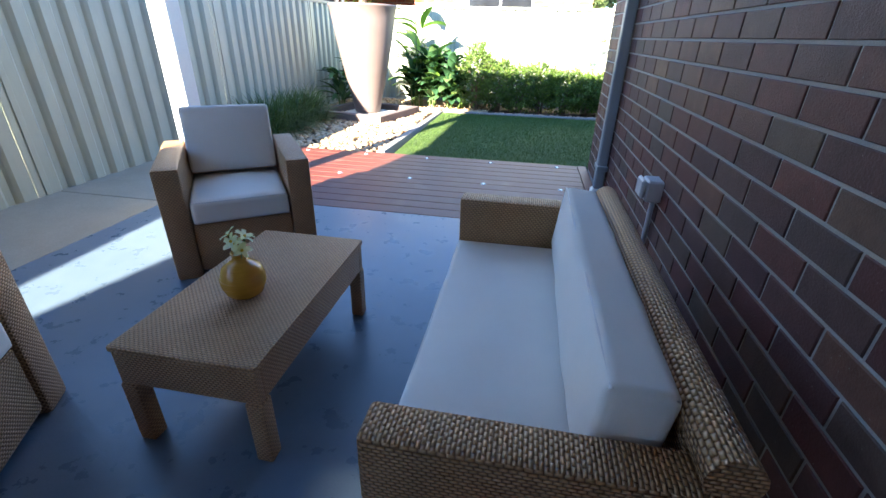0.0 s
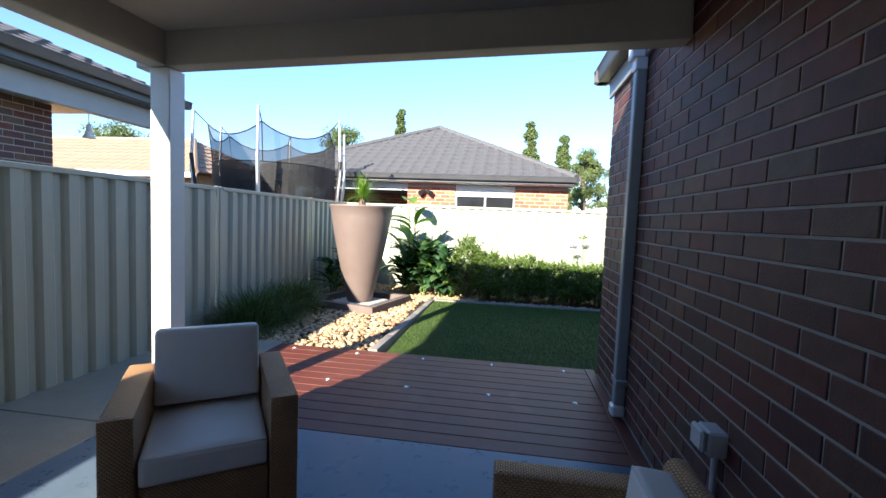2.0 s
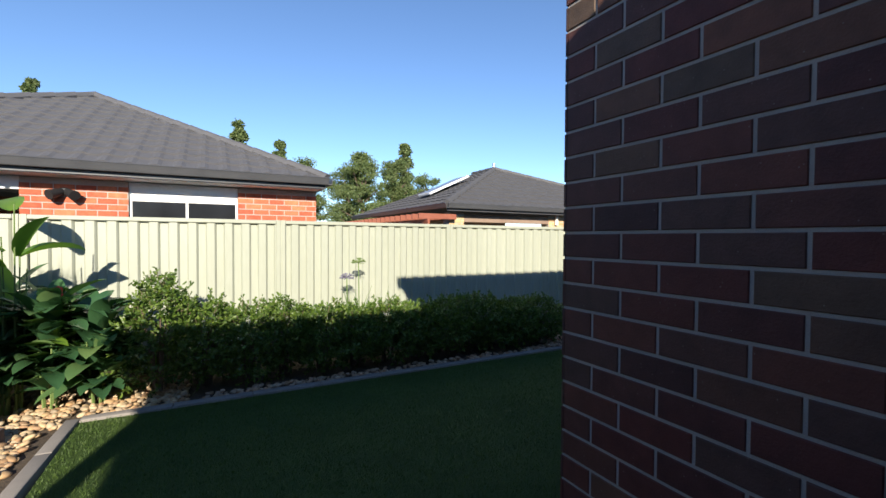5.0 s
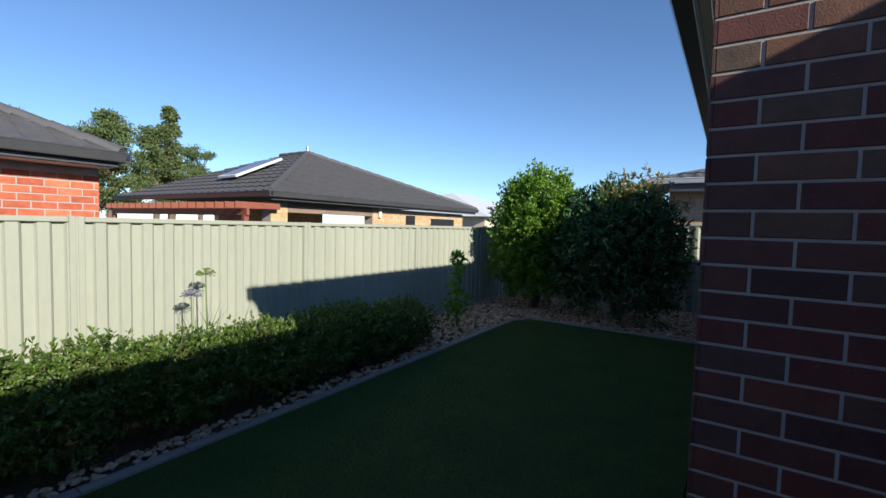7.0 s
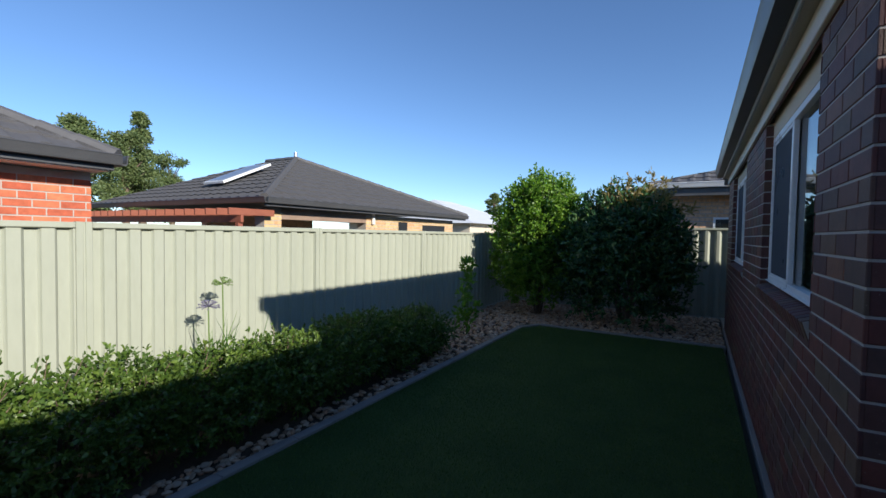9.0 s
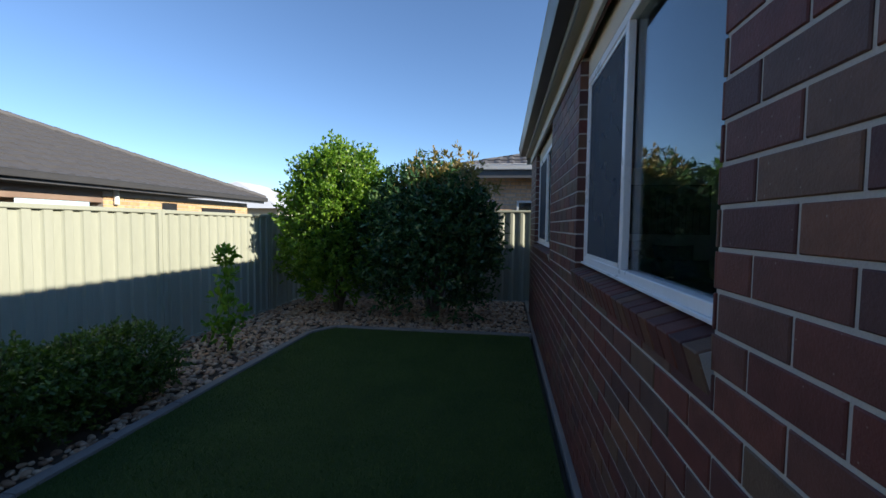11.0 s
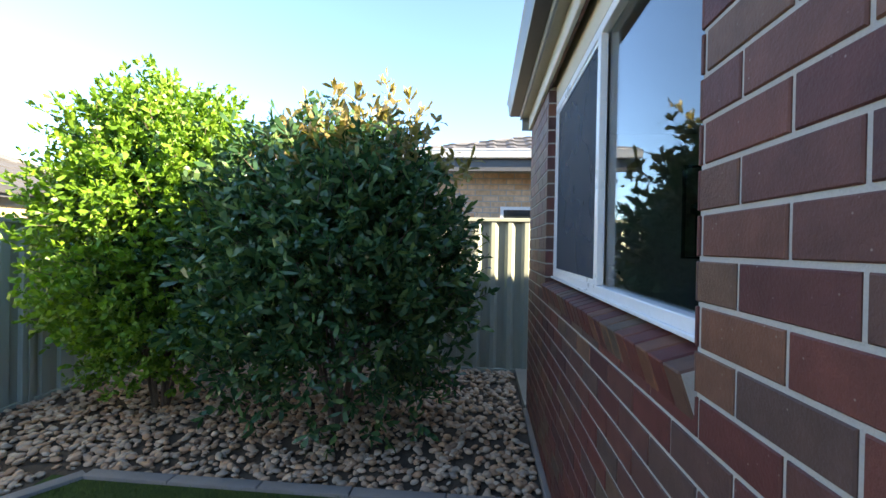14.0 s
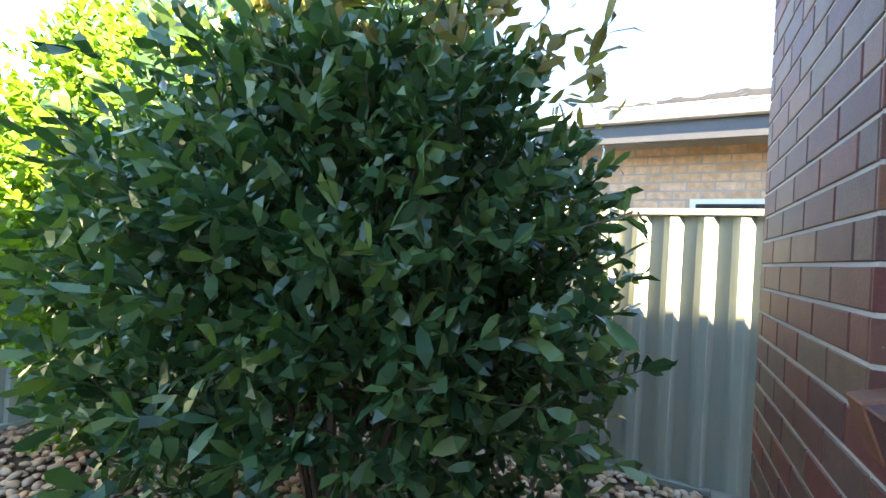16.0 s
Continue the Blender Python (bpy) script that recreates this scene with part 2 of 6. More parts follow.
def mesh_net(name, col, cover):
    """Fine netting: a plain share of thread and of gap."""
    m, nt, b = material(name, 0.8)
    b.inputs["Base Color"].default_value = (*col, 1)
    tp = nt.nodes.new("ShaderNodeBsdfTransparent")
    mixs = nt.nodes.new("ShaderNodeMixShader")
    v = coords(nt)
    f = noise_fac(nt, v, 2, 2)
    mr = node(nt, "ShaderNodeMapRange")
    mr.inputs[3].default_value, mr.inputs[4].default_value = cover - 0.08, cover + 0.08
    nt.links.new(f, mr.inputs[0])
    nt.links.new(mr.outputs[0], mixs.inputs[0])
    nt.links.new(tp.outputs[0], mixs.inputs[1])
    nt.links.new(b.outputs[0], mixs.inputs[2])
    nt.links.new(mixs.outputs[0], nt.nodes["Material Output"].inputs[0])
    return m


floor_mat, deck_mat, wicker_mat, turf_mat, glass = floor_paint(), deck_wood(), wicker(), turf(), glass_mat()
# Near-black pane colour, with the dark of the unlit room painted in.
dark_glass = mottled("dark_window_glass", (0.012, 0.013, 0.015), (0.018, 0.019, 0.022), 3, 60, 0.12, bump=0)
screen_mat = mesh_net("fly_screen_mesh", (0.055, 0.065, 0.085), 0.72)
net_mat = mesh_net("trampoline_net", (0.02, 0.02, 0.022), 0.6)
net_low = mesh_net("trampoline_lower_net", (0.015, 0.015, 0.016), 0.88)
STONE_STOPS = [(0.0, (0.19, 0.12, 0.075)), (0.2, (0.42, 0.26, 0.13)), (0.4, (0.52, 0.39, 0.23)), (0.6, (0.34, 0.27, 0.19)), (0.8, (0.58, 0.44, 0.28)), (1.0, (0.30, 0.16, 0.08))]
stone_one = piece_mat("river_pebble", False, STONE_STOPS, 0.75, 90, None, 0.3, 0.003)
stone_many = piece_mat("river_pebble_many", True, STONE_STOPS, 0.75, 90, None, 0.3, 0.003)
STONE2 = [(0.0, (0.24, 0.15, 0.095)), (0.25, (0.44, 0.27, 0.16)), (0.5, (0.52, 0.37, 0.25)), (0.75, (0.36, 0.28, 0.21)), (1.0, (0.60, 0.47, 0.34))]
stone2_one = piece_mat("brown_pebble", False, STONE2, 0.75, 90, None, 0.3, 0.003)
stone2_many = piece_mat("brown_pebble_many", True, STONE2, 0.75, 90, None, 0.3, 0.003)
RED_STOPS = [(0.0, (0.40, 0.095, 0.05)), (0.5, (0.48, 0.13, 0.065)), (1.0, (0.56, 0.19, 0.095))]
TAN_STOPS = [(0.0, (0.50, 0.34, 0.17)), (0.5, (0.58, 0.42, 0.22)), (1.0, (0.52, 0.30, 0.15))]
ORANGE_STOPS = [(0.0, (0.56, 0.35, 0.21)), (0.5, (0.63, 0.42, 0.27)), (1.0, (0.66, 0.46, 0.31))]
brick_red = piece_mat("red_brick", True, RED_STOPS, 0.85, 120)
brick_tan = piece_mat("yellow_brick", True, TAN_STOPS, 0.85, 120)
brick_orange = piece_mat("orange_brick", True, ORANGE_STOPS, 0.85, 120)
tile_grey = mottled("grey_roof_tile", (0.082, 0.081, 0.086), (0.102, 0.100, 0.106), 6, 70, 0.7, bump=0.3)
tile_dark = mottled("charcoal_roof_tile", (0.070, 0.068, 0.070), (0.088, 0.085, 0.087), 6, 70, 0.7, bump=0.3)
tile_tan = mottled("tan_roof_tile", (0.28, 0.19, 0.13), (0.36, 0.25, 0.175), 2, 70, 0.8, bump=0.3)
roof_white = mottled("pale_steel_roof", (0.62, 0.63, 0.64), (0.72, 0.73, 0.74), 2, 60, 0.4, bump=0.1)
hedge_leaf = leaf_mat("hedge_leaf", (0.036, 0.070, 0.012), (0.078, 0.138, 0.022), (0.17, 0.235, 0.042))
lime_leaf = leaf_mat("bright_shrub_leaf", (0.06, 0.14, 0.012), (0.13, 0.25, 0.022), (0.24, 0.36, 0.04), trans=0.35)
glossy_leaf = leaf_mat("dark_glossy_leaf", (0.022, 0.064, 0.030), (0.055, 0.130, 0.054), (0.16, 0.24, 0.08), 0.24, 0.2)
russet_leaf = leaf_mat("new_russet_leaf", (0.16, 0.12, 0.04), (0.24, 0.20, 0.07), (0.34, 0.24, 0.12), 0.4, 0.3)
strap_leaf = leaf_mat("strap_leaf", (0.025, 0.055, 0.012), (0.055, 0.10, 0.022), (0.11, 0.16, 0.045))
bright_leaf = leaf_mat("bright_broad_leaf", (0.06, 0.13, 0.018), (0.13, 0.24, 0.03), (0.28, 0.38, 0.06), 0.4, 0.35)
canna_leaf = leaf_mat("broad_leaf", (0.03, 0.09, 0.018), (0.06, 0.15, 0.025), (0.16, 0.26, 0.05), 0.4, 0.35)
gum_leaf = leaf_mat("gum_leaf", (0.05, 0.08, 0.025), (0.10, 0.14, 0.045), (0.18, 0.22, 0.08), 0.6, 0.2)
white_petal = leaf_mat("white_petal", (0.72, 0.70, 0.66), (0.8, 0.78, 0.74), (0.85, 0.83, 0.78), 0.6, 0.3)
interior_wall = mottled("interior_wall_paint", (0.66, 0.62, 0.56), (0.70, 0.66, 0.60), 2, 60, 0.8, bump=0.05)
interior_floor = mottled("interior_carpet", (0.18, 0.15, 0.12), (0.23, 0.20, 0.16), 3, 200, 0.95, bump=0.4)


# ---- mesh helpers ----
def thing(name, at=(0, 0, 0), label="", category="", group="", kind=""):
    ob = new(name)
    ob.location = at
    ob.empty_display_size = 0.2
    ob["base"] = list(at)
    return tagged(ob, label, category, group, kind)


def world_base(ob):
    v = Vector((0, 0, 0))
    while ob:
        v += Vector(ob.location)
        ob = ob.parent
    return v


def finish(me, mat, smooth):
    if mat:
        me.materials.append(mat)
    if smooth is True:
        me.shade_smooth()
    elif smooth:
        me.shade_smooth()
        me.set_sharp_from_angle(angle=radians(smooth))
    return me


def part(name, bm, mat, parent=None, label="", smooth=30, kind="", category="", group=""):
    """One mesh object made from a bmesh in world places, under its parent."""
    base = world_base(parent) if parent else Vector((0, 0, 0))
    if parent:
        bmesh.ops.translate(bm, verts=bm.verts, vec=-base)
    me = bpy.data.meshes.new(name)
    bm.to_mesh(me)
    bm.free()
    finish(me, mat, smooth)
    ob = new(name, me)
    ob.parent = parent
    return tagged(ob, label, category, group, kind)


def raw(name, verts, faces, mat, parent=None, label="", smooth=False, kind="", category="", group=""):
    me = bpy.data.meshes.new(name)
    base = world_base(parent) if parent else Vector((0, 0, 0))
    v = np.asarray(verts, float).reshape(-1, 3) - np.array(base)
    me.from_pydata(v.tolist(), [], np.asarray(faces).tolist() if not isinstance(faces, list) else faces)
    finish(me, mat, smooth)
    ob = new(name, me)
    ob.parent = parent
    return tagged(ob, label, category, group, kind)


def box(bm, x0, y0, z0, x1, y1, z1, bevel=0.0, segments=1, m=None, uv=False):
    g = bmesh.ops.create_cube(bm, size=1.0)["verts"]
    s = Matrix.Translation(((x0 + x1) / 2, (y0 + y1) / 2, (z0 + z1) / 2)) @ Matrix.Diagonal((abs(x1 - x0), abs(y1 - y0), abs(z1 - z0), 1))
    bmesh.ops.transform(bm, matrix=s, verts=g)
    if bevel:
        edges = list({e for v in g for e in v.link_edges})
        r = bmesh.ops.bevel(bm, geom=edges, offset=bevel, segments=segments, affect="EDGES", profile=0.5)
        g = list({v for f in r["faces"] for v in f.verts} | {v for v in g if v.is_valid})
    if m is not None:
        bmesh.ops.transform(bm, matrix=m, verts=g)
    return g


def boxed(name, dims, mat, parent=None, label="", bevel=0.004, m=None, smooth=30, **tags):
    bm = bmesh.new()
    box(bm, *dims, bevel=bevel, m=m)
    return part(name, bm, mat, parent, label, smooth, **tags)


def tube(bm, pts, r0, r1=None, sides=10, cap=True):
    """A round bar through points, tapering from r0 to r1."""
    r1 = r0 if r1 is None else r1
    pts = [Vector(p) for p in pts]
    rings = []
    for i, p in enumerate(pts):
        d = (pts[min(i + 1, len(pts) - 1)] - pts[max(i - 1, 0)]).normalized()
        a = d.orthogonal().normalized() if abs(d.z) > 0.98 else Vector((0, 0, 1)).cross(d).normalized()
        b = d.cross(a)
        r = r0 + (r1 - r0) * i / max(1, len(pts) - 1)
        rings.append([bm.verts.new(p + r * (math.cos(2 * math.pi * k / sides) * a + math.sin(2 * math.pi * k / sides) * b)) for k in range(sides)])
    for q0, q1 in zip(rings, rings[1:]):
        for k in range(sides):
            bm.faces.new((q0[k], q0[(k + 1) % sides], q1[(k + 1) % sides], q1[k]))
    if cap:
        bm.faces.new(rings[0][::-1])
        bm.faces.new(rings[-1])
    return bm


def tubed(name, pts, r, mat, parent=None, r1=None, sides=10, label=""):
    return part(name, tube(bmesh.new(), pts, r, r1, sides), mat, parent, label, 40)


def lathe(bm, profile, centre=(0, 0), steps=48):
    """Turns (radius, z) pairs round a vertical line."""
    rings = []
    for r, z in profile:
        if r < 1e-4:
            rings.append([bm.verts.new((centre[0], centre[1], z))])
        else:
            rings.append([bm.verts.new((centre[0] + r * math.cos(2 * math.pi * k / steps), centre[1] + r * math.sin(2 * math.pi * k / steps), z)) for k in range(steps)])
    for a, b in zip(rings, rings[1:]):
        for k in range(steps):
            if len(a) == 1 and len(b) == 1:
                continue
            if len(a) == 1:
                bm.faces.new((a[0], b[(k + 1) % steps], b[k]))
            elif len(b) == 1:
                bm.faces.new((a[k], a[(k + 1) % steps], b[0]))
            else:
                bm.faces.new((a[k], a[(k + 1) % steps], b[(k + 1) % steps], b[k]))
    return bm


def uv_box(ob):
    """Box mapping in metres: the weave runs level on upright faces."""
    me = ob.data
    layer = me.uv_layers.new(name="uv")
    for poly in me.polygons:
        n = poly.normal
        ax = max(range(3), key=lambda k: abs(n[k]))
        for li in poly.loop_indices:
            c = me.vertices[me.loops[li].vertex_index].co
            layer.data[li].uv = (c.y, c.z) if ax == 0 else (c.x, c.z) if ax == 1 else (c.x, c.y)


def leaves(rng, centres, normals, length, width, droop=0.0, fold=0.25, spread=0.9):
    """Pointed folded leaves at the centres, roughly along the normals: verts and faces."""
    n = len(centres)
    d = normals + rng.normal(0, spread, (n, 3))
    d[:, 2] -= droop
    d /= np.linalg.norm(d, axis=1, keepdims=True) + 1e-9
    side = np.cross(d, rng.normal(0, 1, (n, 3)))
    side /= np.linalg.norm(side, axis=1, keepdims=True) + 1e-9
    up = np.cross(side, d)
    L = length * rng.uniform(0.6, 1.25, (n, 1))
    W = width * rng.uniform(0.7, 1.2, (n, 1))
    base = centres
    a, b = d * L * 0.30 + up * W * fold * 0.6, d * L * 0.72 + up * W * fold
    v = np.stack([base, base + a + side * W * 0.40, base + b + side * W * 0.46, base + d * L - up * W * 0.15, base + b - side * W * 0.46, base + a - side * W * 0.40], 1)
    idx = np.arange(n)[:, None] * 6
    f = np.concatenate([idx + [0, 1, 5], idx + [1, 2, 4], idx + [1, 4, 5], idx + [2, 3, 4]])
    return v.reshape(-1, 3), f


def merge(parts):
    vs, fs, n = [], [], 0
    for v, f in parts:
        vs.append(v)
        fs.append(f + n)
        n += len(v)
    return np.concatenate(vs), np.concatenate(fs)


def shoots(rng, centre, radii, n, per, leaf, width, length=(0.15, 0.35), inner=0.72, lumps=10, up=0.55, low=-0.9):
    """Leafy shoots growing out of an uneven crown: leaf verts and faces, and the twigs' ends."""
    dirs = rng.normal(0, 1, (lumps, 3))
    dirs /= np.linalg.norm(dirs, axis=1, keepdims=True)
    amp = rng.uniform(-0.20, 0.26, lumps)
    p = rng.normal(0, 1, (n, 3))
    p /= np.linalg.norm(p, axis=1, keepdims=True)
    p = p[p[:, 2] > low]
    r = (0.88 + (np.exp(-4 * (1 - p @ dirs.T)) * amp).sum(1)) * rng.uniform(inner - 0.25, inner + 0.16, len(p))
    base = np.array(centre) + p * r[:, None] * np.array(radii)
    d = p * (1, 1, 0.8) + rng.normal(0, 0.35, p.shape) + (0, 0, up)
    d /= np.linalg.norm(d, axis=1, keepdims=True)
    L = rng.uniform(length[0], length[1], len(p))
    t = rng.uniform(0.05, 1.0, (len(p), per))
    pos = base[:, None] + d[:, None] * (t * L[:, None])[..., None]
    out = rng.normal(0, 0.75, pos.shape) + d[:, None] * (0.25 + 0.9 * t[..., None])
    pos, out = pos.reshape(-1, 3), out.reshape(-1, 3)
    out /= np.linalg.norm(out, axis=1, keepdims=True)
    keep = pos[:, 2] > 0.0
    return leaves(rng, pos[keep], out[keep], leaf, width, spread=0.15), list(zip(base, base + d * L[:, None] * 0.92))


def blob_points(rng, n, centre, radii, lumps=9, depth=0.25, top=None):
    """Points in an uneven shell of a crown, with the way outwards."""
    dirs = rng.normal(0, 1, (lumps, 3))
    dirs /= np.linalg.norm(dirs, axis=1, keepdims=True)
    amp = rng.uniform(-0.16, 0.28, lumps)
    p = rng.normal(0, 1, (n, 3))
    p /= np.linalg.norm(p, axis=1, keepdims=True)
    r = 0.9 + (np.exp(-4 * (1 - p @ dirs.T)) * amp).sum(1)
    r *= 1 - depth * rng.uniform(0, 1, n) ** 1.6
    return np.array(centre) + p * r[:, None] * np.array(radii), p



# ---- plan ----
FENCE_W, FENCE_N, FENCE_E, FENCE_TOP = -4.15, 4.47, 8.4, 1.66
HOUSE_E, WALL_TOP, EAVE = 7.15, 2.50, 2.61
DECK = (-3.12, -1.56, -0.10, 0.08)
EDGE_X, EDGE_Y, EDGE_E = -2.05, 3.02, 5.62
WIN1, WIN2, WIN_Z = (0.72, 2.545, 1.68), (4.08, 6.13, 5.05), (1.24, 2.37)
EAVE_E = 7.22
COURSE, UNIT = 0.0885, 0.240

# ---- ground, floors ----
bm = bmesh.new()
bmesh.ops.create_grid(bm, x_segments=8, y_segments=8, size=600)
bmesh.ops.translate(bm, verts=bm.verts, vec=(0, 0, -0.12))
part("ground", bm, ground_mat, kind="structure")
boxed("patio_floor", (-3.2, -9.0, -0.10, 0.0, DECK[1] - 0.006, 0.0), floor_mat, bevel=0.003, kind="structure", label="blue-grey painted concrete patio floor with worn spots")
for i, (y0, y1) in enumerate(((-9.0, -4.6), (-4.592, -1.75), (-1.742, 0.16))):
    boxed("path", (FENCE_W, y0, -0.10, -3.206, y1, -0.004), concrete, bevel=0.004, kind="structure", label="plain concrete path along the fence")
boxed("under_deck", (DECK[0], DECK[1], -0.11, 0.0, DECK[3], -0.06), soil, bevel=0.0, kind="structure")
boxed("lawn", (EDGE_X + 0.04, DECK[3] + 0.005, -0.10, EDGE_E, EDGE_Y, -0.012), turf_mat, bevel=0.0, kind="structure", label="short artificial turf lawn")
boxed("garden_bed_west", (FENCE_W, 0.165, -0.11, EDGE_X - 0.06, FENCE_N, -0.045), soil, bevel=0.0, kind="structure")
boxed("garden_bed_front", (-3.196, DECK[3] + 0.004, -0.11, EDGE_X - 0.06, 0.161, -0.045), soil, bevel=0.0, kind="structure")
boxed("garden_bed_north", (EDGE_X - 0.056, EDGE_Y + 0.06, -0.11, FENCE_E, FENCE_N, -0.045), soil, bevel=0.0, kind="structure")
boxed("garden_bed_east", (EDGE_E + 0.06, 0.02, -0.11, FENCE_E, EDGE_Y + 0.055, -0.045), soil, bevel=0.0, kind="structure")
boxed("side_path", (HOUSE_E + 0.06, -6.0, -0.10, FENCE_E, 0.015, 0.0), concrete, bevel=0.004, kind="structure")
boxed("wall_footing", (0.02, 0.0, -0.10, HOUSE_E - 0.02, 0.035, -0.002), edging_mat, bevel=0.004, kind="structure")

edging = thing("lawn_edging", (0, 0, 0), "brown-grey concrete mowing strip round the turf lawn", "edging", kind="structure")


def strip(p, q, w=0.09):
    p, q = Vector((*p, 0)), Vector((*q, 0))
    d = (q - p).normalized()
    s = Vector((-d.y, d.x, 0)) * w / 2
    n = max(1, round((q - p).length / 0.6))
    for i in range(n):
        a, b = p.lerp(q, i / n) + d * 0.0015, p.lerp(q, (i + 1) / n) - d * 0.0015
        bm = bmesh.new()
        vs = [bm.verts.new(v + Vector((0, 0, z))) for z in (-0.10, 0.012) for v in (a - s, b - s, b + s, a + s)]
        for f in ((3, 2, 1, 0), (4, 5, 6, 7), (0, 1, 5, 4), (1, 2, 6, 5), (2, 3, 7, 6), (3, 0, 4, 7)):
            bm.faces.new([vs[k] for k in f])
        bmesh.ops.bevel(bm, geom=[e for e in bm.edges if all(v.co.z > 0 for v in e.verts)], offset=0.012, segments=2, affect="EDGES", profile=0.5)
        part("edging_length", bm, edging_mat, edging)


strip((EDGE_X - 0.10, 0.10), (EDGE_X, EDGE_Y + 0.02))
strip((EDGE_X + 0.045, EDGE_Y + 0.02), (EDGE_E - 0.35, EDGE_Y + 0.02))
strip((EDGE_E - 0.34, EDGE_Y + 0.015), (EDGE_E + 0.02, EDGE_Y - 0.20))
strip((EDGE_E + 0.02, EDGE_Y - 0.21), (EDGE_E + 0.02, 0.05))

# ---- deck ----
deck = thing("deck", (-1.6, -0.75, 0), "red-brown stained timber deck with small round lights, level with the patio", "deck", kind="structure")
pitch = 0.1367
rows = round((DECK[3] - DECK[1]) / pitch)
base_me = None
for i in range(rows):
    y = DECK[1] + i * pitch
    if base_me is None:
        ob = boxed("deck_board", (DECK[0], y, -0.028, DECK[2], y + 0.131, 0.0), deck_mat, deck, bevel=0.003)
        base_me, y_first = ob.data, y
    else:
        ob = new("deck_board", base_me)
        ob.parent = deck
        ob.location = (0, y - y_first, 0)
boxed("edge_board", (DECK[2] + 0.005, DECK[1], -0.028, -0.012, DECK[3], 0.001), deck_mat, deck, bevel=0.003)
boxed("west_border_board", (-3.2, DECK[1], -0.028, DECK[0] - 0.004, DECK[3] + 0.08, 0.002), concrete, deck, bevel=0.003, label="pale concrete border strip")
light_first = None
for row_y in (-0.03, -0.74):
    for k in range(5):
        x = -2.92 + k * 0.655
        if light_first is None:
            light_first = thing("deck_light", (x, row_y, 0.0), "small round brushed steel light in the deck", "deck light", "lights in the deck")
            part("rim", lathe(bmesh.new(), [(0.0, 0.004), (0.019, 0.004), (0.023, 0.002), (0.024, 0.0)], (x, row_y), 20), chrome, light_first)
            part("lens", lathe(bmesh.new(), [(0.0, 0.0065), (0.011, 0.006), (0.014, 0.0042)], (x, row_y), 16), white_paint, light_first, "frosted lens")
        else:
            copy_thing(light_first, pose(x, row_y, 0.0))

# ---- fences ----


def fence(name, start, turn, length, offsets, label, narrow, wide=1.0, top=FENCE_TOP):
    """Steel sheet fence: posts, top and bottom rails and folded sheets, from start along its own x."""
    m = Matrix.Translation(start) @ Matrix.Rotation(radians(turn), 4, "Z")
    f = thing(name, start, label, "fence", kind="structure")
    edges = [o for o in offsets if 0 < o < length]
    edges = [0.0] + edges + [length]
    for o in edges:
        bm = bmesh.new()
        for s in (-1, 1):
            box(bm, o + s * 0.030 - 0.022, -0.026, -0.11, o + s * 0.030 + 0.022, 0.026, top + 0.004, bevel=0.003, m=m)
        box(bm, o - 0.010, -0.016, -0.11, o + 0.010, 0.016, top, m=m)
        part("post", bm, fence_w_mat, f)
    for a, b in zip(edges, edges[1:]):
        if b - a < 0.12:
            continue
        a2, b2 = a + 0.053, b - 0.053
        boxed("top_rail", (a2, -0.030, top - 0.045, b2, 0.030, top), fence_w_mat, f, bevel=0.006, m=m)
        boxed("bottom_rail", (a2, -0.024, 0.0, b2, 0.024, 0.04), fence_w_mat, f, bevel=0.004, m=m)
        xs, d = [], 0.014
        x = a2
        if narrow:
            step = 0.157
            step *= wide
            prof = tuple((px * wide, py) for px, py in ((0.0, d), (0.052, d), (0.060, 0.002), (0.066, -d), (0.130, -d), (0.142, 0.0), (0.150, d)))
        else:
            step = 0.157
            d = 0.019
            prof = tuple((px * wide, py) for px, py in ((0.0, -d), (0.060, -d), (0.090, d), (0.128, d), (0.140, 0.0)))
            step *= wide
        while x < b2 - 0.005:
            for px, py in prof:
                if x + px < b2:
                    xs.append((x + px, py))
            x += step
        xs.append((b2, -d))
        bm = bmesh.new()
        lo = [bm.verts.new(m @ Vector((px, py, 0.035))) for px, py in xs]
        hi = [bm.verts.new(m @ Vector((px, py, top - 0.035))) for px, py in xs]
        for k in range(len(xs) - 1):
            bm.faces.new((lo[k], lo[k + 1], hi[k + 1], hi[k]))
        part("sheet", bm, fence_w_mat, f, smooth=False)
    return f


STEEL = "sage grey-green folded steel sheet fence with capped rail"
fence("fence_north", (FENCE_W + 0.03, FENCE_N, -0.05), 0, FENCE_E - FENCE_W - 0.06, [1.38, 3.76, 6.12, 8.48, 10.84], STEEL, True, 1.16)
fence("fence_west", (FENCE_W, -9.0, -0.05), 90, FENCE_N + 9.0 - 0.05, [0.06, 2.42, 4.78, 7.14, 9.50, 11.86], STEEL, False, 1.25)
fence("fence_east", (FENCE_E, -6.0, -0.05), 90, FENCE_N + 6.0 - 0.05, [1.98, 4.34, 6.70, 9.06], STEEL, False, 1.25, 1.83)

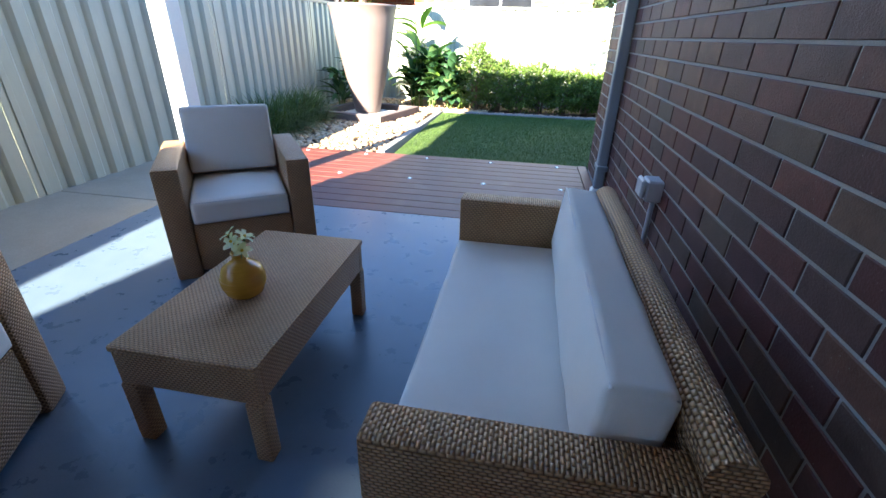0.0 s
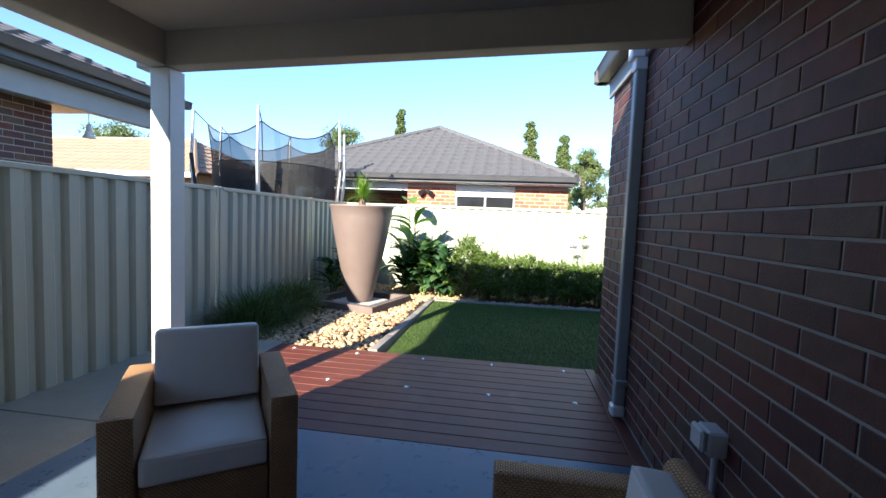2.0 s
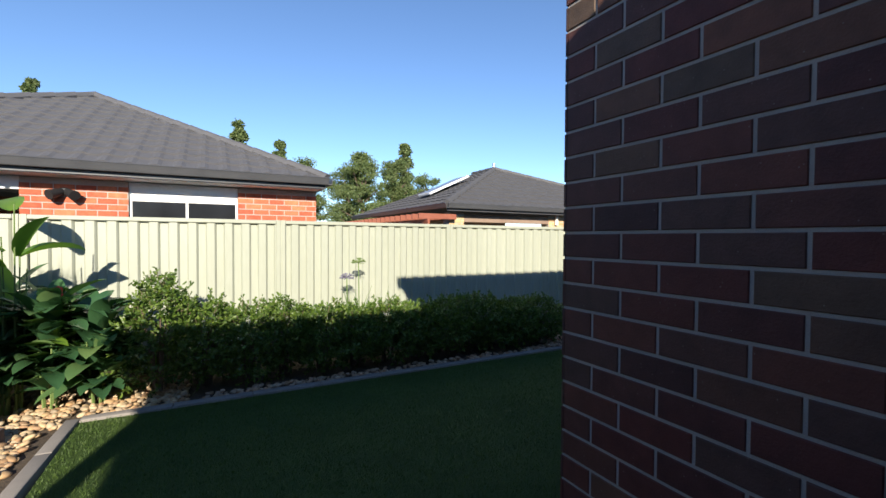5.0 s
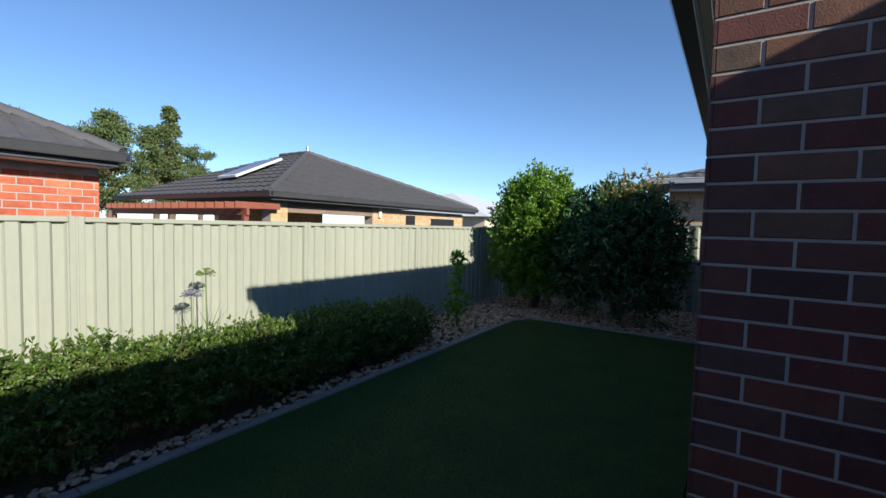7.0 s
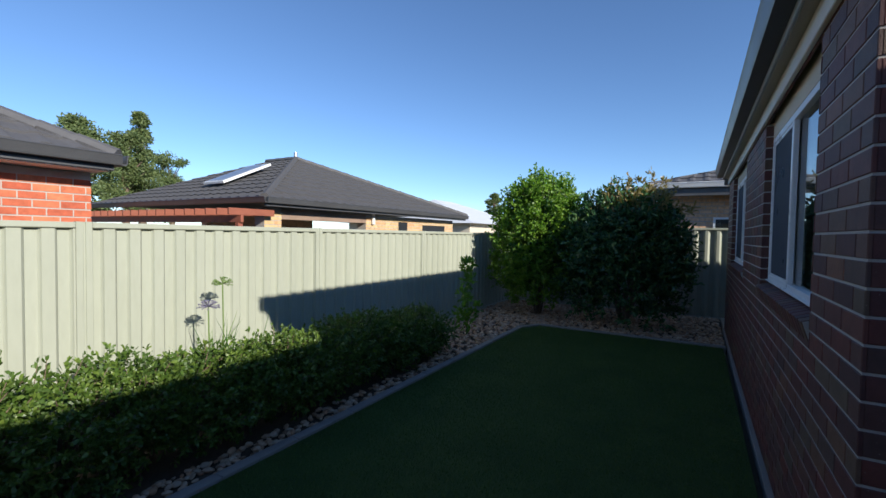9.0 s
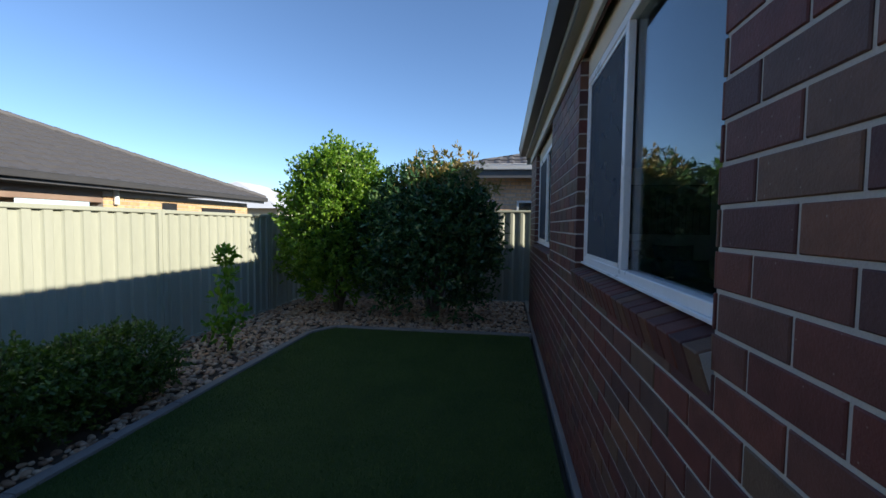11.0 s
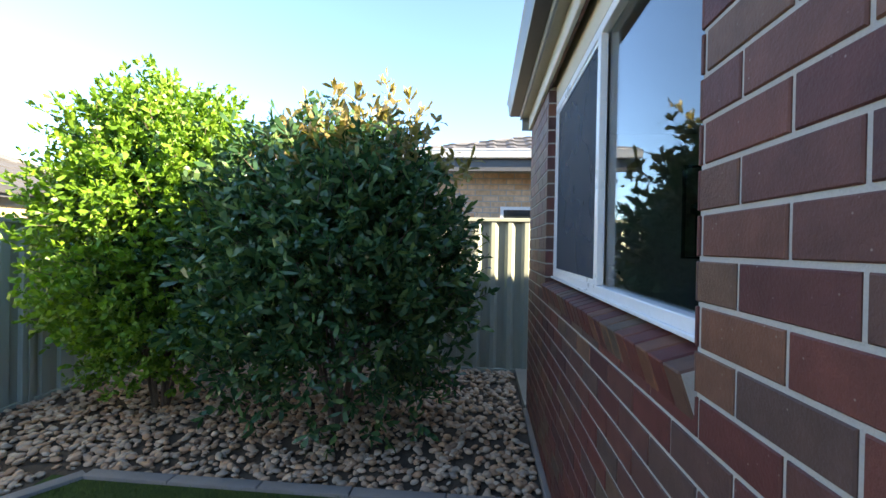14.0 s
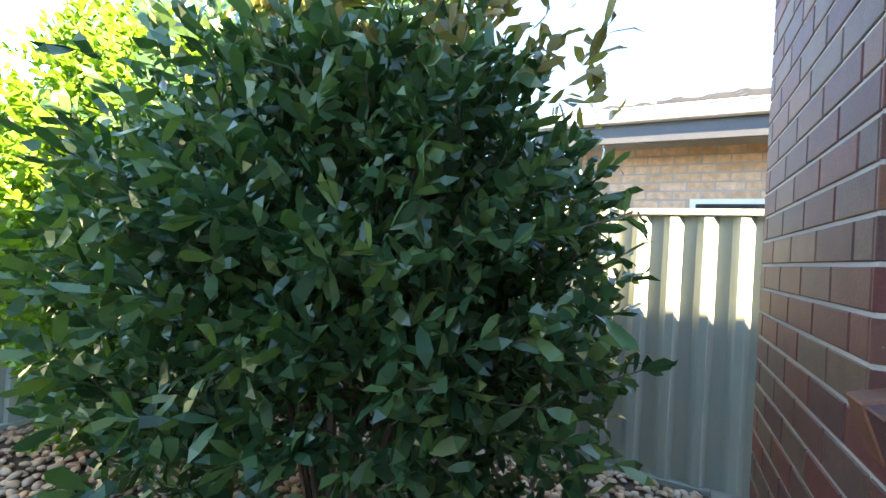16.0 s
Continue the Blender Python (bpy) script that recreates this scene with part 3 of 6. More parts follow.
# ---- our house ----
house = thing("house_wall", (0, 0, 0), "dark maroon-brown brick house wall with pale mortar", "house wall", kind="structure")
T = 0.11
HOLES = ((WIN1[0], WIN1[1], WIN_Z[0] - 0.13, WALL_TOP), (WIN2[0], WIN2[1], WIN_Z[0] - 0.13, WALL_TOP))
bm = bmesh.new()
box(bm, 0.0005, -9.0, -0.10, T, -0.0005, WALL_TOP)
part("mortar_bed_west", bm, mortar, house, smooth=False)
bm = bmesh.new()
xs = [T + 0.001, WIN1[0] + 0.004, WIN1[1] - 0.004, WIN2[0] + 0.004, WIN2[1] - 0.004, HOUSE_E - 0.006]
for i in range(5):
    box(bm, xs[i], -T, -0.10, xs[i + 1], -0.0005, WALL_TOP if i % 2 == 0 else WIN_Z[0] - 0.134)
part("mortar_bed_north", bm, mortar, house, smooth=False)
boxed("east_wall", (HOUSE_E - T, -9.0, -0.10, HOUSE_E, -T - 0.004, WALL_TOP), brick_many, house, bevel=0.0)
boxed("south_wall", (T, -9.1, -0.10, HOUSE_E - T, -9.0, WALL_TOP), mortar, house, bevel=0.0)

# eaves, gutter and roof
house_roof = thing("house_roof", (0, 0, WALL_TOP), "dark tiled house roof with grey fascia and metal gutter", "roof", kind="structure")
boxed("soffit", (0.0, -T, EAVE, EAVE_E - 0.02, 0.088, EAVE + 0.012), soffit_mat, house_roof, bevel=0)
# East eave parts are added to block sun between wall top and roof.
boxed("soffit_east", (HOUSE_E - 0.02, -9.0, EAVE, EAVE_E, -T - 0.006, EAVE + 0.012), soffit_mat, house_roof, bevel=0)
boxed("fascia_east", (EAVE_E - 0.018, -9.0, WALL_TOP, EAVE_E, 0.086, EAVE + 0.15), trim_grey, house_roof)
boxed("wall_plate_trim_east", (HOUSE_E - 0.03, -9.0, WALL_TOP + 0.001, HOUSE_E - 0.004, -T - 0.006, EAVE - 0.002), trim_grey, house_roof)
boxed("fascia_north", (-0.03, 0.090, EAVE - 0.02, EAVE_E - 0.02, 0.108, EAVE + 0.15), trim_grey, house_roof)
boxed("wall_plate_trim_north", (0.0, 0.006, WALL_TOP - 0.01, HOUSE_E, 0.030, EAVE - 0.002), cream_trim, house_roof)
boxed("wall_trim_west", (-0.030, -9.0, WALL_TOP - 0.03, -0.006, 0.088, EAVE + 0.02), trim_grey, house_roof)


def gutter(name, p0, p1, out, parent, mat):
    """Square gutter with a rolled lip: p0 to p1 along the fascia, out = way it projects."""
    p0, p1, out = Vector(p0), Vector(p1), Vector(out)
    prof = [(0, 0.115), (0, 0.0), (0.085, 0.0), (0.098, 0.02), (0.105, 0.095), (0.118, 0.112), (0.105, 0.122), (0.095, 0.108), (0.088, 0.02), (0.012, 0.010), (0.008, 0.115)]
    bm = bmesh.new()
    a = [bm.verts.new(p0 + out * u + Vector((0, 0, w))) for u, w in prof]
    b = [bm.verts.new(p1 + out * u + Vector((0, 0, w))) for u, w in prof]
    n = len(prof)
    for k in range(n):
        bm.faces.new((a[k], a[(k + 1) % n], b[(k + 1) % n], b[k]))
    bm.faces.new(a[::-1])
    bm.faces.new(b)
    bmesh.ops.recalc_face_normals(bm, faces=bm.faces)
    return part(name, bm, mat, parent, smooth=40)


gutter("gutter_north", (-0.15, 0.109, EAVE + 0.02), (EAVE_E, 0.109, EAVE + 0.02), (0, 1, 0), house_roof, gutter_mat)
gutter("gutter_west", (-0.034, -9.0, EAVE + 0.02), (-0.034, 0.226, EAVE + 0.02), (-1, 0, 0), house_roof, gutter_mat)
bm = bmesh.new()
zr = EAVE + 0.13
A = [(-0.12, 0.20), (EAVE_E + 0.02, 0.20), (EAVE_E + 0.02, -9.2), (-0.12, -9.2)]
v = [bm.verts.new((x, y, zr)) for x, y in A] + [bm.verts.new((3.45, -3.3, zr + 1.5)), bm.verts.new((3.45, -5.6, zr + 1.5))]
for f in ((0, 1, 4), (1, 2, 5, 4), (2, 3, 5), (3, 0, 4, 5), (3, 2, 1, 0)):
    bm.faces.new([v[k] for k in f])
bmesh.ops.recalc_face_normals(bm, faces=bm.faces)
part("tiled_planes", bm, tile_dark, house_roof, smooth=False)

# patio roof: it falls a little towards the fence; beams, post and ceiling
PATIO_Y, BEAM_Z, FALL = -1.615, 2.29, 0.036
POST_X, POST_W = -2.965, 0.065
FALLING = Matrix.Translation((0, 0, BEAM_Z)) @ Matrix.Rotation(math.atan(FALL), 4, "Y").inverted()
boxed("beam_north", (-3.13, PATIO_Y - 0.06, 0.0, -0.008, PATIO_Y + 0.06, 0.29), cream_trim, m=FALLING, bevel=0.005, kind="structure", label="cream painted patio beam")
WEST_Z = BEAM_Z + FALL * POST_X
boxed("beam_west", (-0.065, -7.6, WEST_Z, 0.065, -0.064, WEST_Z + 0.26), cream_trim, m=Matrix.Translation((POST_X - 0.02, PATIO_Y, 0)) @ Matrix.Rotation(radians(-3.2), 4, "Z"), bevel=0.005, kind="structure", label="cream painted patio beam")


def slab(name, pts, z0, z1, mat, label="", level=False):
    """A flat sheet over the patio that follows the roof's fall."""
    bm = bmesh.new()
    a, b = [bm.verts.new((x, y, z0 + FALL * x)) for x, y in pts], [bm.verts.new((x, y, z1 + (0 if level else FALL * x))) for x, y in pts]
    bm.faces.new(a[::-1])
    bm.faces.new(b)
    for k in range(len(pts)):
        bm.faces.new((a[k], a[(k + 1) % len(pts)], b[(k + 1) % len(pts)], b[k]))
    bmesh.ops.recalc_face_normals(bm, faces=bm.faces)
    return part(name, bm, mat, None, label, kind="structure")


slab("ceiling", ((-4.30, -9.0), (-0.04, -9.0), (-0.04, PATIO_Y - 0.064), (-2.95, PATIO_Y - 0.064), (-3.12, -4.7)), BEAM_Z + 0.20, BEAM_Z + 0.23, soffit_mat, "pale flat patio ceiling")
slab("patio_roof", ((-4.50, -9.0), (-0.16, -9.0), (-0.16, PATIO_Y + 0.09), (-3.36, PATIO_Y + 0.09), (-3.46, -5.05)), BEAM_Z + 0.295, 2.77, trim_grey, level=True)
post = thing("patio_post", (POST_X, PATIO_Y, 0), "white painted square timber post holding the patio roof", "post", kind="structure")
boxed("shaft", (POST_X - POST_W, PATIO_Y - POST_W, 0.0, POST_X + POST_W, PATIO_Y + POST_W, WEST_Z - 0.006), white_paint, post, bevel=0.005)
boxed("patio_back_wall", (-4.1, -9.1, -0.1, 0.0, -9.005, BEAM_Z + 0.10), render_cream, bevel=0.0, kind="structure")

# downpipe
dp = thing("downpipe", (-0.06, -0.93, 0), "grey painted square steel downpipe strapped to the dark brick wall", "downpipe", kind="structure")
boxed("pipe", (-0.082, -0.965, 0.10, -0.010, -0.887, 2.38), trim_grey, dp, bevel=0.008)
bm = bmesh.new()
box(bm, -0.09, -0.970, 2.38, -0.014, -0.882, 2.46, bevel=0.006)
box(bm, -0.118, -0.980, 2.455, -0.036, -0.872, 2.60, bevel=0.006)
part("rain_head", bm, white_alu, dp, "pale gutter outlet")
boxed("shoe", (-0.096, -0.975, 0.02, -0.008, -0.877, 0.10), white_alu, dp, bevel=0.012)
for z in (0.25,):
    boxed("strap", (-0.086, -1.0, z, -0.006, -0.85, z + 0.035), trim_grey, dp, bevel=0.003)

# windows of our house


def slider(name, x0, x1, xm, label):
    w = thing(name, ((x0 + x1) / 2, -0.07, WIN_Z[0]), label, "window", kind="structure")
    y0, y1, f = -0.095, -0.045, 0.045
    z0, z1 = WIN_Z
    bm = bmesh.new()
    box(bm, x0, y0, z0, x1, y1, z0 + f, bevel=0.003)
    box(bm, x0, y0, z1 - f, x1, y1, z1, bevel=0.003)
    box(bm, x0, y0, z0 + f, x0 + f, y1, z1 - f, bevel=0.003)
    box(bm, x1 - f, y0, z0 + f, x1, y1, z1 - f, bevel=0.003)
    part("window_frame", bm, white_alu, w)
    boxed("mullion", (xm - 0.022, y1 - 0.030, z0 + f, xm + 0.025, y1 + 0.002, z1 - f), white_alu, w, bevel=0.003)
    boxed("window_sill", (x0 + 0.002, y1 + 0.001, z0 - 0.002, x1 - 0.002, -0.030, z0 + 0.012), white_alu, w, bevel=0.003)
    for a, b in ((x0 + f, xm - 0.025), (xm + 0.025, x1 - f)):
        p = boxed("pane", (a, y0 + 0.012, z0 + f, b, y0 + 0.016, z1 - f), glass, w, bevel=0.0)
        p.visible_shadow = False
    bm = bmesh.new()
    for d in ((xm + 0.026, z0 + f, x1 - f, z0 + f + 0.02), (xm + 0.026, z1 - f - 0.02, x1 - f, z1 - f), (xm + 0.026, z0 + f + 0.02, xm + 0.046, z1 - f - 0.02), (x1 - f - 0.02, z0 + f + 0.02, x1 - f, z1 - f - 0.02)):
        box(bm, d[0], y1 - 0.018, d[1], d[2], y1 - 0.006, d[3])
    part("screen_frame", bm, white_alu, w, smooth=False)
    s = boxed("fly_screen", (xm + 0.046, y1 - 0.013, z0 + f + 0.02, x1 - f - 0.02, y1 - 0.011, z1 - f - 0.02), screen_mat, w, "dark fly screen", bevel=0.0)
    boxed("head_panel", (x0, y0, z1 + 0.002, x1, y1, EAVE - 0.002), render_cream, w, "cream infill panel", bevel=0.002)
    bm = bmesh.new()
    box(bm, xm - 0.018, y0 - 0.03, z0 + f + 0.03, xm + 0.012, y0 - 0.004, z0 + f + 0.085, bevel=0.004)
    box(bm, xm - 0.09, y0 - 0.025, z0 + f + 0.05, xm - 0.018, y0 - 0.012, z0 + f + 0.068, bevel=0.004)
    part("latch", bm, black_mat, w, "black latch")
    return w


slider("window_1", WIN1[0] + 0.002, WIN1[1] - 0.002, WIN1[2], "white aluminium sliding window with fly screen over a brick sill")
slider("window_2", WIN2[0] + 0.002, WIN2[1] - 0.002, WIN2[2], "white aluminium sliding window with one uncovered pane over a brick sill")

# room behind the windows
boxed("interior_floor", (T, -4.2, 0.02, HOUSE_E - T, -T - 0.004, 0.06), interior_floor, bevel=0.0, kind="structure")
boxed("interior_ceiling", (T, -4.2, WALL_TOP - 0.09, HOUSE_E - T, -T - 0.004, WALL_TOP - 0.05), interior_wall, bevel=0.0, kind="structure")
boxed("interior_wall_back", (T, -4.3, 0.0, HOUSE_E - T, -4.205, WALL_TOP), interior_wall, bevel=0.0, kind="structure")
boxed("interior_wall_end", (HOUSE_E - T - 0.06, -4.2, 0.062, HOUSE_E - T - 0.004, -T - 0.006, WALL_TOP - 0.092), interior_wall, bevel=0.0, kind="structure")

# ---- furniture ----
# what shows through the second window
blue_cloth = mottled("blue_linen", (0.035, 0.085, 0.14), (0.05, 0.115, 0.18), 8, 300, 0.85, bump=0.3)
silver_cloth = mottled("silver_satin", (0.42, 0.40, 0.38), (0.55, 0.52, 0.50), 6, 200, 0.35, 0.3, bump=0.2)
bed = thing("bed", (5.9, -2.0, 0.06), "blue covered bed against the bedroom wall inside the window", "bed")
boxed("bed_base", (5.0, -2.9, 0.062, 6.66, -1.05, 0.40), timber_dark, bed, bevel=0.02)
boxed("mattress", (5.02, -2.88, 0.402, 6.64, -1.07, 0.72), blue_cloth, bed, bevel=0.06)


def pillow(centre, size, thick, turn, lean, mat, label):
    c = thing("pillow", centre, label, "cushion")
    bm = bmesh.new()
    bmesh.ops.create_grid(bm, x_segments=12, y_segments=12, size=0.5)
    g = bmesh.ops.duplicate(bm, geom=bm.verts[:] + bm.edges[:] + bm.faces[:])
    back = {v for v in g["geom"] if isinstance(v, bmesh.types.BMVert)}
    for v in bm.verts:
        u, w = v.co.x * 2, v.co.y * 2
        t = (max(0, 1 - u ** 4) * max(0, 1 - w ** 4)) ** 0.6
        v.co.z = (-1 if v in back else 1) * t * thick / 2
        v.co.x *= 1 - 0.08 * (1 - w * w)
        v.co.y *= 1 - 0.08 * (1 - u * u)
    bmesh.ops.remove_doubles(bm, verts=bm.verts, dist=0.0005)
    bmesh.ops.recalc_face_normals(bm, faces=bm.faces)
    M = Matrix.Translation(centre) @ Euler((radians(90 - lean), 0, radians(turn))).to_matrix().to_4x4() @ Matrix.Diagonal((size[0], size[1], 1, 1))
    bmesh.ops.transform(bm, matrix=M, verts=bm.verts)
    part("cover", bm, mat, c, smooth=True)


pillow((6.52, -1.42, 1.02), (0.56, 0.56), 0.16, -82, 14, silver_cloth, "silver-grey satin cushion leaning on the bedroom wall")
pillow((6.28, -1.60, 0.88), (0.50, 0.36), 0.16, -78, 24, blue_cloth, "blue linen cushion on the bed")
pillow((6.55, -2.05, 0.98), (0.60, 0.50), 0.16, -88, 12, blue_cloth, "large blue linen cushion on the bed")
pillow((6.30, -2.20, 0.86), (0.50, 0.36), 0.16, -96, 26, blue_cloth, "blue linen cushion at the foot of another cushion")
art = thing("framed_picture", (6.70, -1.95, 1.75), "wide framed picture of dark flower stems on a beige ground", "picture")
AX = HOUSE_E - T - 0.066
boxed("canvas", (AX - 0.02, -2.68, 1.39, AX, -1.24, 2.12), interior_floor, art, bevel=0)
for d in ((-2.70, 1.37, -2.68, 2.14), (-1.24, 1.37, -1.22, 2.14), (-2.679, 1.37, -1.241, 1.388), (-2.679, 2.122, -1.241, 2.14)):
    boxed("frame_side", (AX - 0.035, d[0], d[1], AX - 0.002, d[2], d[3]), black_mat, art, bevel=0.002)
ra = random.Random(4)
ink = mottled("dark_green_paint", (0.012, 0.03, 0.025), (0.02, 0.05, 0.04), 8, 60, 0.8, bump=0)
for k in range(13):
    y, h = -1.33 - k * 0.102, 0.30 + 0.34 * ra.random()
    bm = bmesh.new()
    box(bm, AX - 0.024, y - 0.006, 1.40, AX - 0.0205, y + 0.006, 1.40 + h)
    part("painted_stem", bm, ink, art, smooth=False)
    bm = bmesh.new()
    for j in range(6):
        m = Matrix.Translation((AX - 0.0235 - 0.0003 * j, y, 1.40 + h)) @ Matrix.Rotation(j * 1.047, 4, "X")
        bmesh.ops.create_cone(bm, cap_ends=True, segments=10, radius1=0.026, radius2=0.026, depth=0.002, matrix=m @ Matrix.Translation((0, 0, 0.030)) @ Matrix.Rotation(radians(90), 4, "Y"))
    part("painted_flower", bm, ink, art, smooth=False)


def wick(name, dims, parent, bevel=0.012, m=None, label=""):
    bm = bmesh.new()
    box(bm, *dims, bevel=bevel, segments=2, m=m)
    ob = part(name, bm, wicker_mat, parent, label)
    uv_box(ob)
    return ob


def pad(name, dims, parent, puff=0.02, tilt=None, label="", seed=1):
    """A stuffed box cushion with welted seams, puffed and creased."""
    x0, y0, z0, x1, y1, z1 = dims
    bm = bmesh.new()
    g = box(bm, *dims)
    bmesh.ops.bevel(bm, geom=bm.edges[:], offset=0.022, segments=3, affect="EDGES", profile=0.6)
    big = [f for f in bm.faces if f.calc_area() > 0.01]
    es = list({e for f in big for e in f.edges if e.calc_length() > 0.06})
    bmesh.ops.subdivide_edges(bm, edges=es, cuts=14, use_grid_fill=True)
    c, h = Vector(((x0 + x1) / 2, (y0 + y1) / 2, (z0 + z1) / 2)), Vector(((x1 - x0) / 2, (y1 - y0) / 2, (z1 - z0) / 2))
    thin = min(range(3), key=lambda k: h[k])
    for v in bm.verts:
        r = [(v.co[k] - c[k]) / h[k] for k in range(3)]
        others = [k for k in range(3) if k != thin]
        fall = max(0, 1 - r[others[0]] ** 2) * max(0, 1 - r[others[1]] ** 2)
        v.co[thin] += (1 if r[thin] > 0 else -1) * puff * fall
        n = noise.noise(Vector(v.co) * 9 + Vector((seed, 0, 0)))
        v.co[thin] += 0.006 * n
        v.co[others[0]] *= 1
    m = tilt or Matrix.Identity(4)
    bmesh.ops.transform(bm, matrix=m, verts=bm.verts)
    ob = part(name, bm, cushion_mat, parent, label, smooth=True)
    others = [k for k in range(3) if k != thin]
    bm = bmesh.new()
    for s in (-1, 1):
        loop = []
        for a, b in ((-1, -1), (1, -1), (1, 1), (-1, 1), (-1, -1)):
            p = Vector(c)
            p[others[0]] += a * (h[others[0]] - 0.008)
            p[others[1]] += b * (h[others[1]] - 0.008)
            p[thin] += s * (h[thin] - 0.008)
            loop.append(m @ p)
        tube(bm, loop, 0.0045, sides=6)
    part("piping", bm, piping_mat, ob, "stitched piping", smooth=True)
    return ob


def tub_chair(name, centre, turn, width, depth, label, group="", back=True, seed=1):
    """Square rattan seat: two slab arms, back and seat box. Faces its own -y before it is turned."""
    x0, x1, y0, y1 = -width / 2, width / 2, -depth / 2, depth / 2
    ch = thing(name, (0, 0, 0), label, "armchair" if width < 1 else "sofa", group)
    a, H = (0.115, 0.57) if width < 1 else (0.088, 0.57)
    wick("arm", (x0, y0, 0.0, x0 + a, y1, H), ch)
    wick("arm", (x1 - a, y0, 0.0, x1, y1, H), ch)
    if width < 1:
        wick("backrest", (x0 + a + 0.003, y1 - 0.10, 0.03, x1 - a - 0.003, y1, 0.64), ch)
    else:
        wick("backrest", (x0 + a + 0.003, y1 - 0.075, 0.03, x1 - a - 0.003, y1 - 0.01, 0.58), ch)
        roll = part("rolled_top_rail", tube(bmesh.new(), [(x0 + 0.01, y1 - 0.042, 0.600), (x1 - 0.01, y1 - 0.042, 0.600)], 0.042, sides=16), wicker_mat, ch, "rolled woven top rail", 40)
        uv_box(roll)
    wick("seat", (x0 + a + 0.003, y0 + 0.012, 0.03, x1 - a - 0.003, y1 - 0.103, 0.28), ch)
    ch.location = centre
    ch.rotation_euler = (0, 0, radians(turn))
    sc = thing("seat_cushion", (0, 0, 0), "off-white padded seat cushion with piping on the rattan " + ("armchair" if width < 1 else "sofa"), "cushion")
    pad("cover", (x0 + a + 0.008, y0 + 0.0, 0.286, x1 - a - 0.008, y1 - 0.115, 0.40), sc, 0.018, seed=seed)
    sc.location, sc.rotation_euler = ch.location, ch.rotation_euler
    bc = thing("back_cushion", (0, 0, 0), "off-white padded back cushion leaning on the rattan " + ("armchair" if width < 1 else "sofa"), "cushion")
    lean = Matrix.Translation((0, y1 - 0.115, 0.42)) @ Matrix.Rotation(radians(-10 if width < 1 else -5), 4, "X") @ Matrix.Translation((0, -(y1 - 0.115), -0.42))
    pad("cover", (x0 + a + 0.012, y1 - (0.255 if width < 1 else 0.230), 0.412, x1 - a - 0.012, y1 - (0.118 if width < 1 else 0.112), 0.76 if width < 1 else 0.65), bc, 0.025, lean, seed=seed + 3)
    bc.location, bc.rotation_euler = ch.location, ch.rotation_euler
    return ch


tub_chair("armchair", (-2.20, -2.27, 0.0), 35.5, 0.70, 0.66, "tan woven rattan armchair with pale cushions by the table", "armchairs on the patio", seed=2)
tub_chair("armchair", (-2.275, -3.93, 0.0), 117.8, 0.70, 0.66, "tan woven rattan armchair beside the coffee table, by the path", "armchairs on the patio", seed=5)
tub_chair("sofa", (-0.580, -3.285, 0.0), -90, 1.25, 0.60, "tan woven rattan two-seat sofa against the brick wall", seed=9)

table = thing("coffee_table", (-1.52, -3.2, 0), "tan woven rattan coffee table holding a yellow vase", "coffee table")
tx0, tx1, ty0, ty1, tz = -1.738, -1.288, -3.597, -2.775, 0.36
wick("tabletop", (tx0, ty0, tz - 0.022, tx1, ty1, tz), table, 0.008)
for d in ((tx0 + 0.006, ty0 + 0.006, tx1 - 0.006, ty0 + 0.036), (tx0 + 0.006, ty1 - 0.036, tx1 - 0.006, ty1 - 0.006), (tx0 + 0.006, ty0 + 0.038, tx0 + 0.036, ty1 - 0.038), (tx1 - 0.036, ty0 + 0.038, tx1 - 0.006, ty1 - 0.038)):
    wick("apron", (d[0], d[1], tz - 0.135, d[2], d[3], tz - 0.024), table, 0.004)
for lx in (tx0 + 0.028, tx1 - 0.028):
    for ly in (ty0 + 0.028, ty1 - 0.028):
        wick("leg", (lx - 0.026, ly - 0.026, 0.0, lx + 0.026, ly + 0.026, tz - 0.136), table, 0.006)


vx, vy = -1.515, -3.27
vase = thing("vase", (vx, vy, tz), "round mustard yellow ceramic vase on the coffee table", "vase")
yellow = mottled("mustard_glaze", (0.50, 0.22, 0.018), (0.62, 0.30, 0.03), 8, 60, 0.25, bump=0.1, stretch=(0.3, 0.3, 6))
part("body", lathe(bmesh.new(), [(0, tz + 0.001), (0.040, tz + 0.001), (0.057, tz + 0.014), (0.070, tz + 0.046), (0.071, tz + 0.072), (0.060, tz + 0.102), (0.036, tz + 0.120), (0.022, tz + 0.128), (0.021, tz + 0.146), (0.026, tz + 0.154), (0.021, tz + 0.154), (0.016, tz + 0.146), (0.016, tz + 0.12)], (vx, vy), 40), yellow, vase, smooth=True)
flowers = thing("frangipani_flowers", (vx, vy, tz + 0.15), "white flowers with yellow centres in the vase", "flowers")
rng = np.random.default_rng(3)
eye_mat = mottled("flower_centre", (0.75, 0.50, 0.03), (0.8, 0.58, 0.06), 20, 60, 0.6, bump=0)
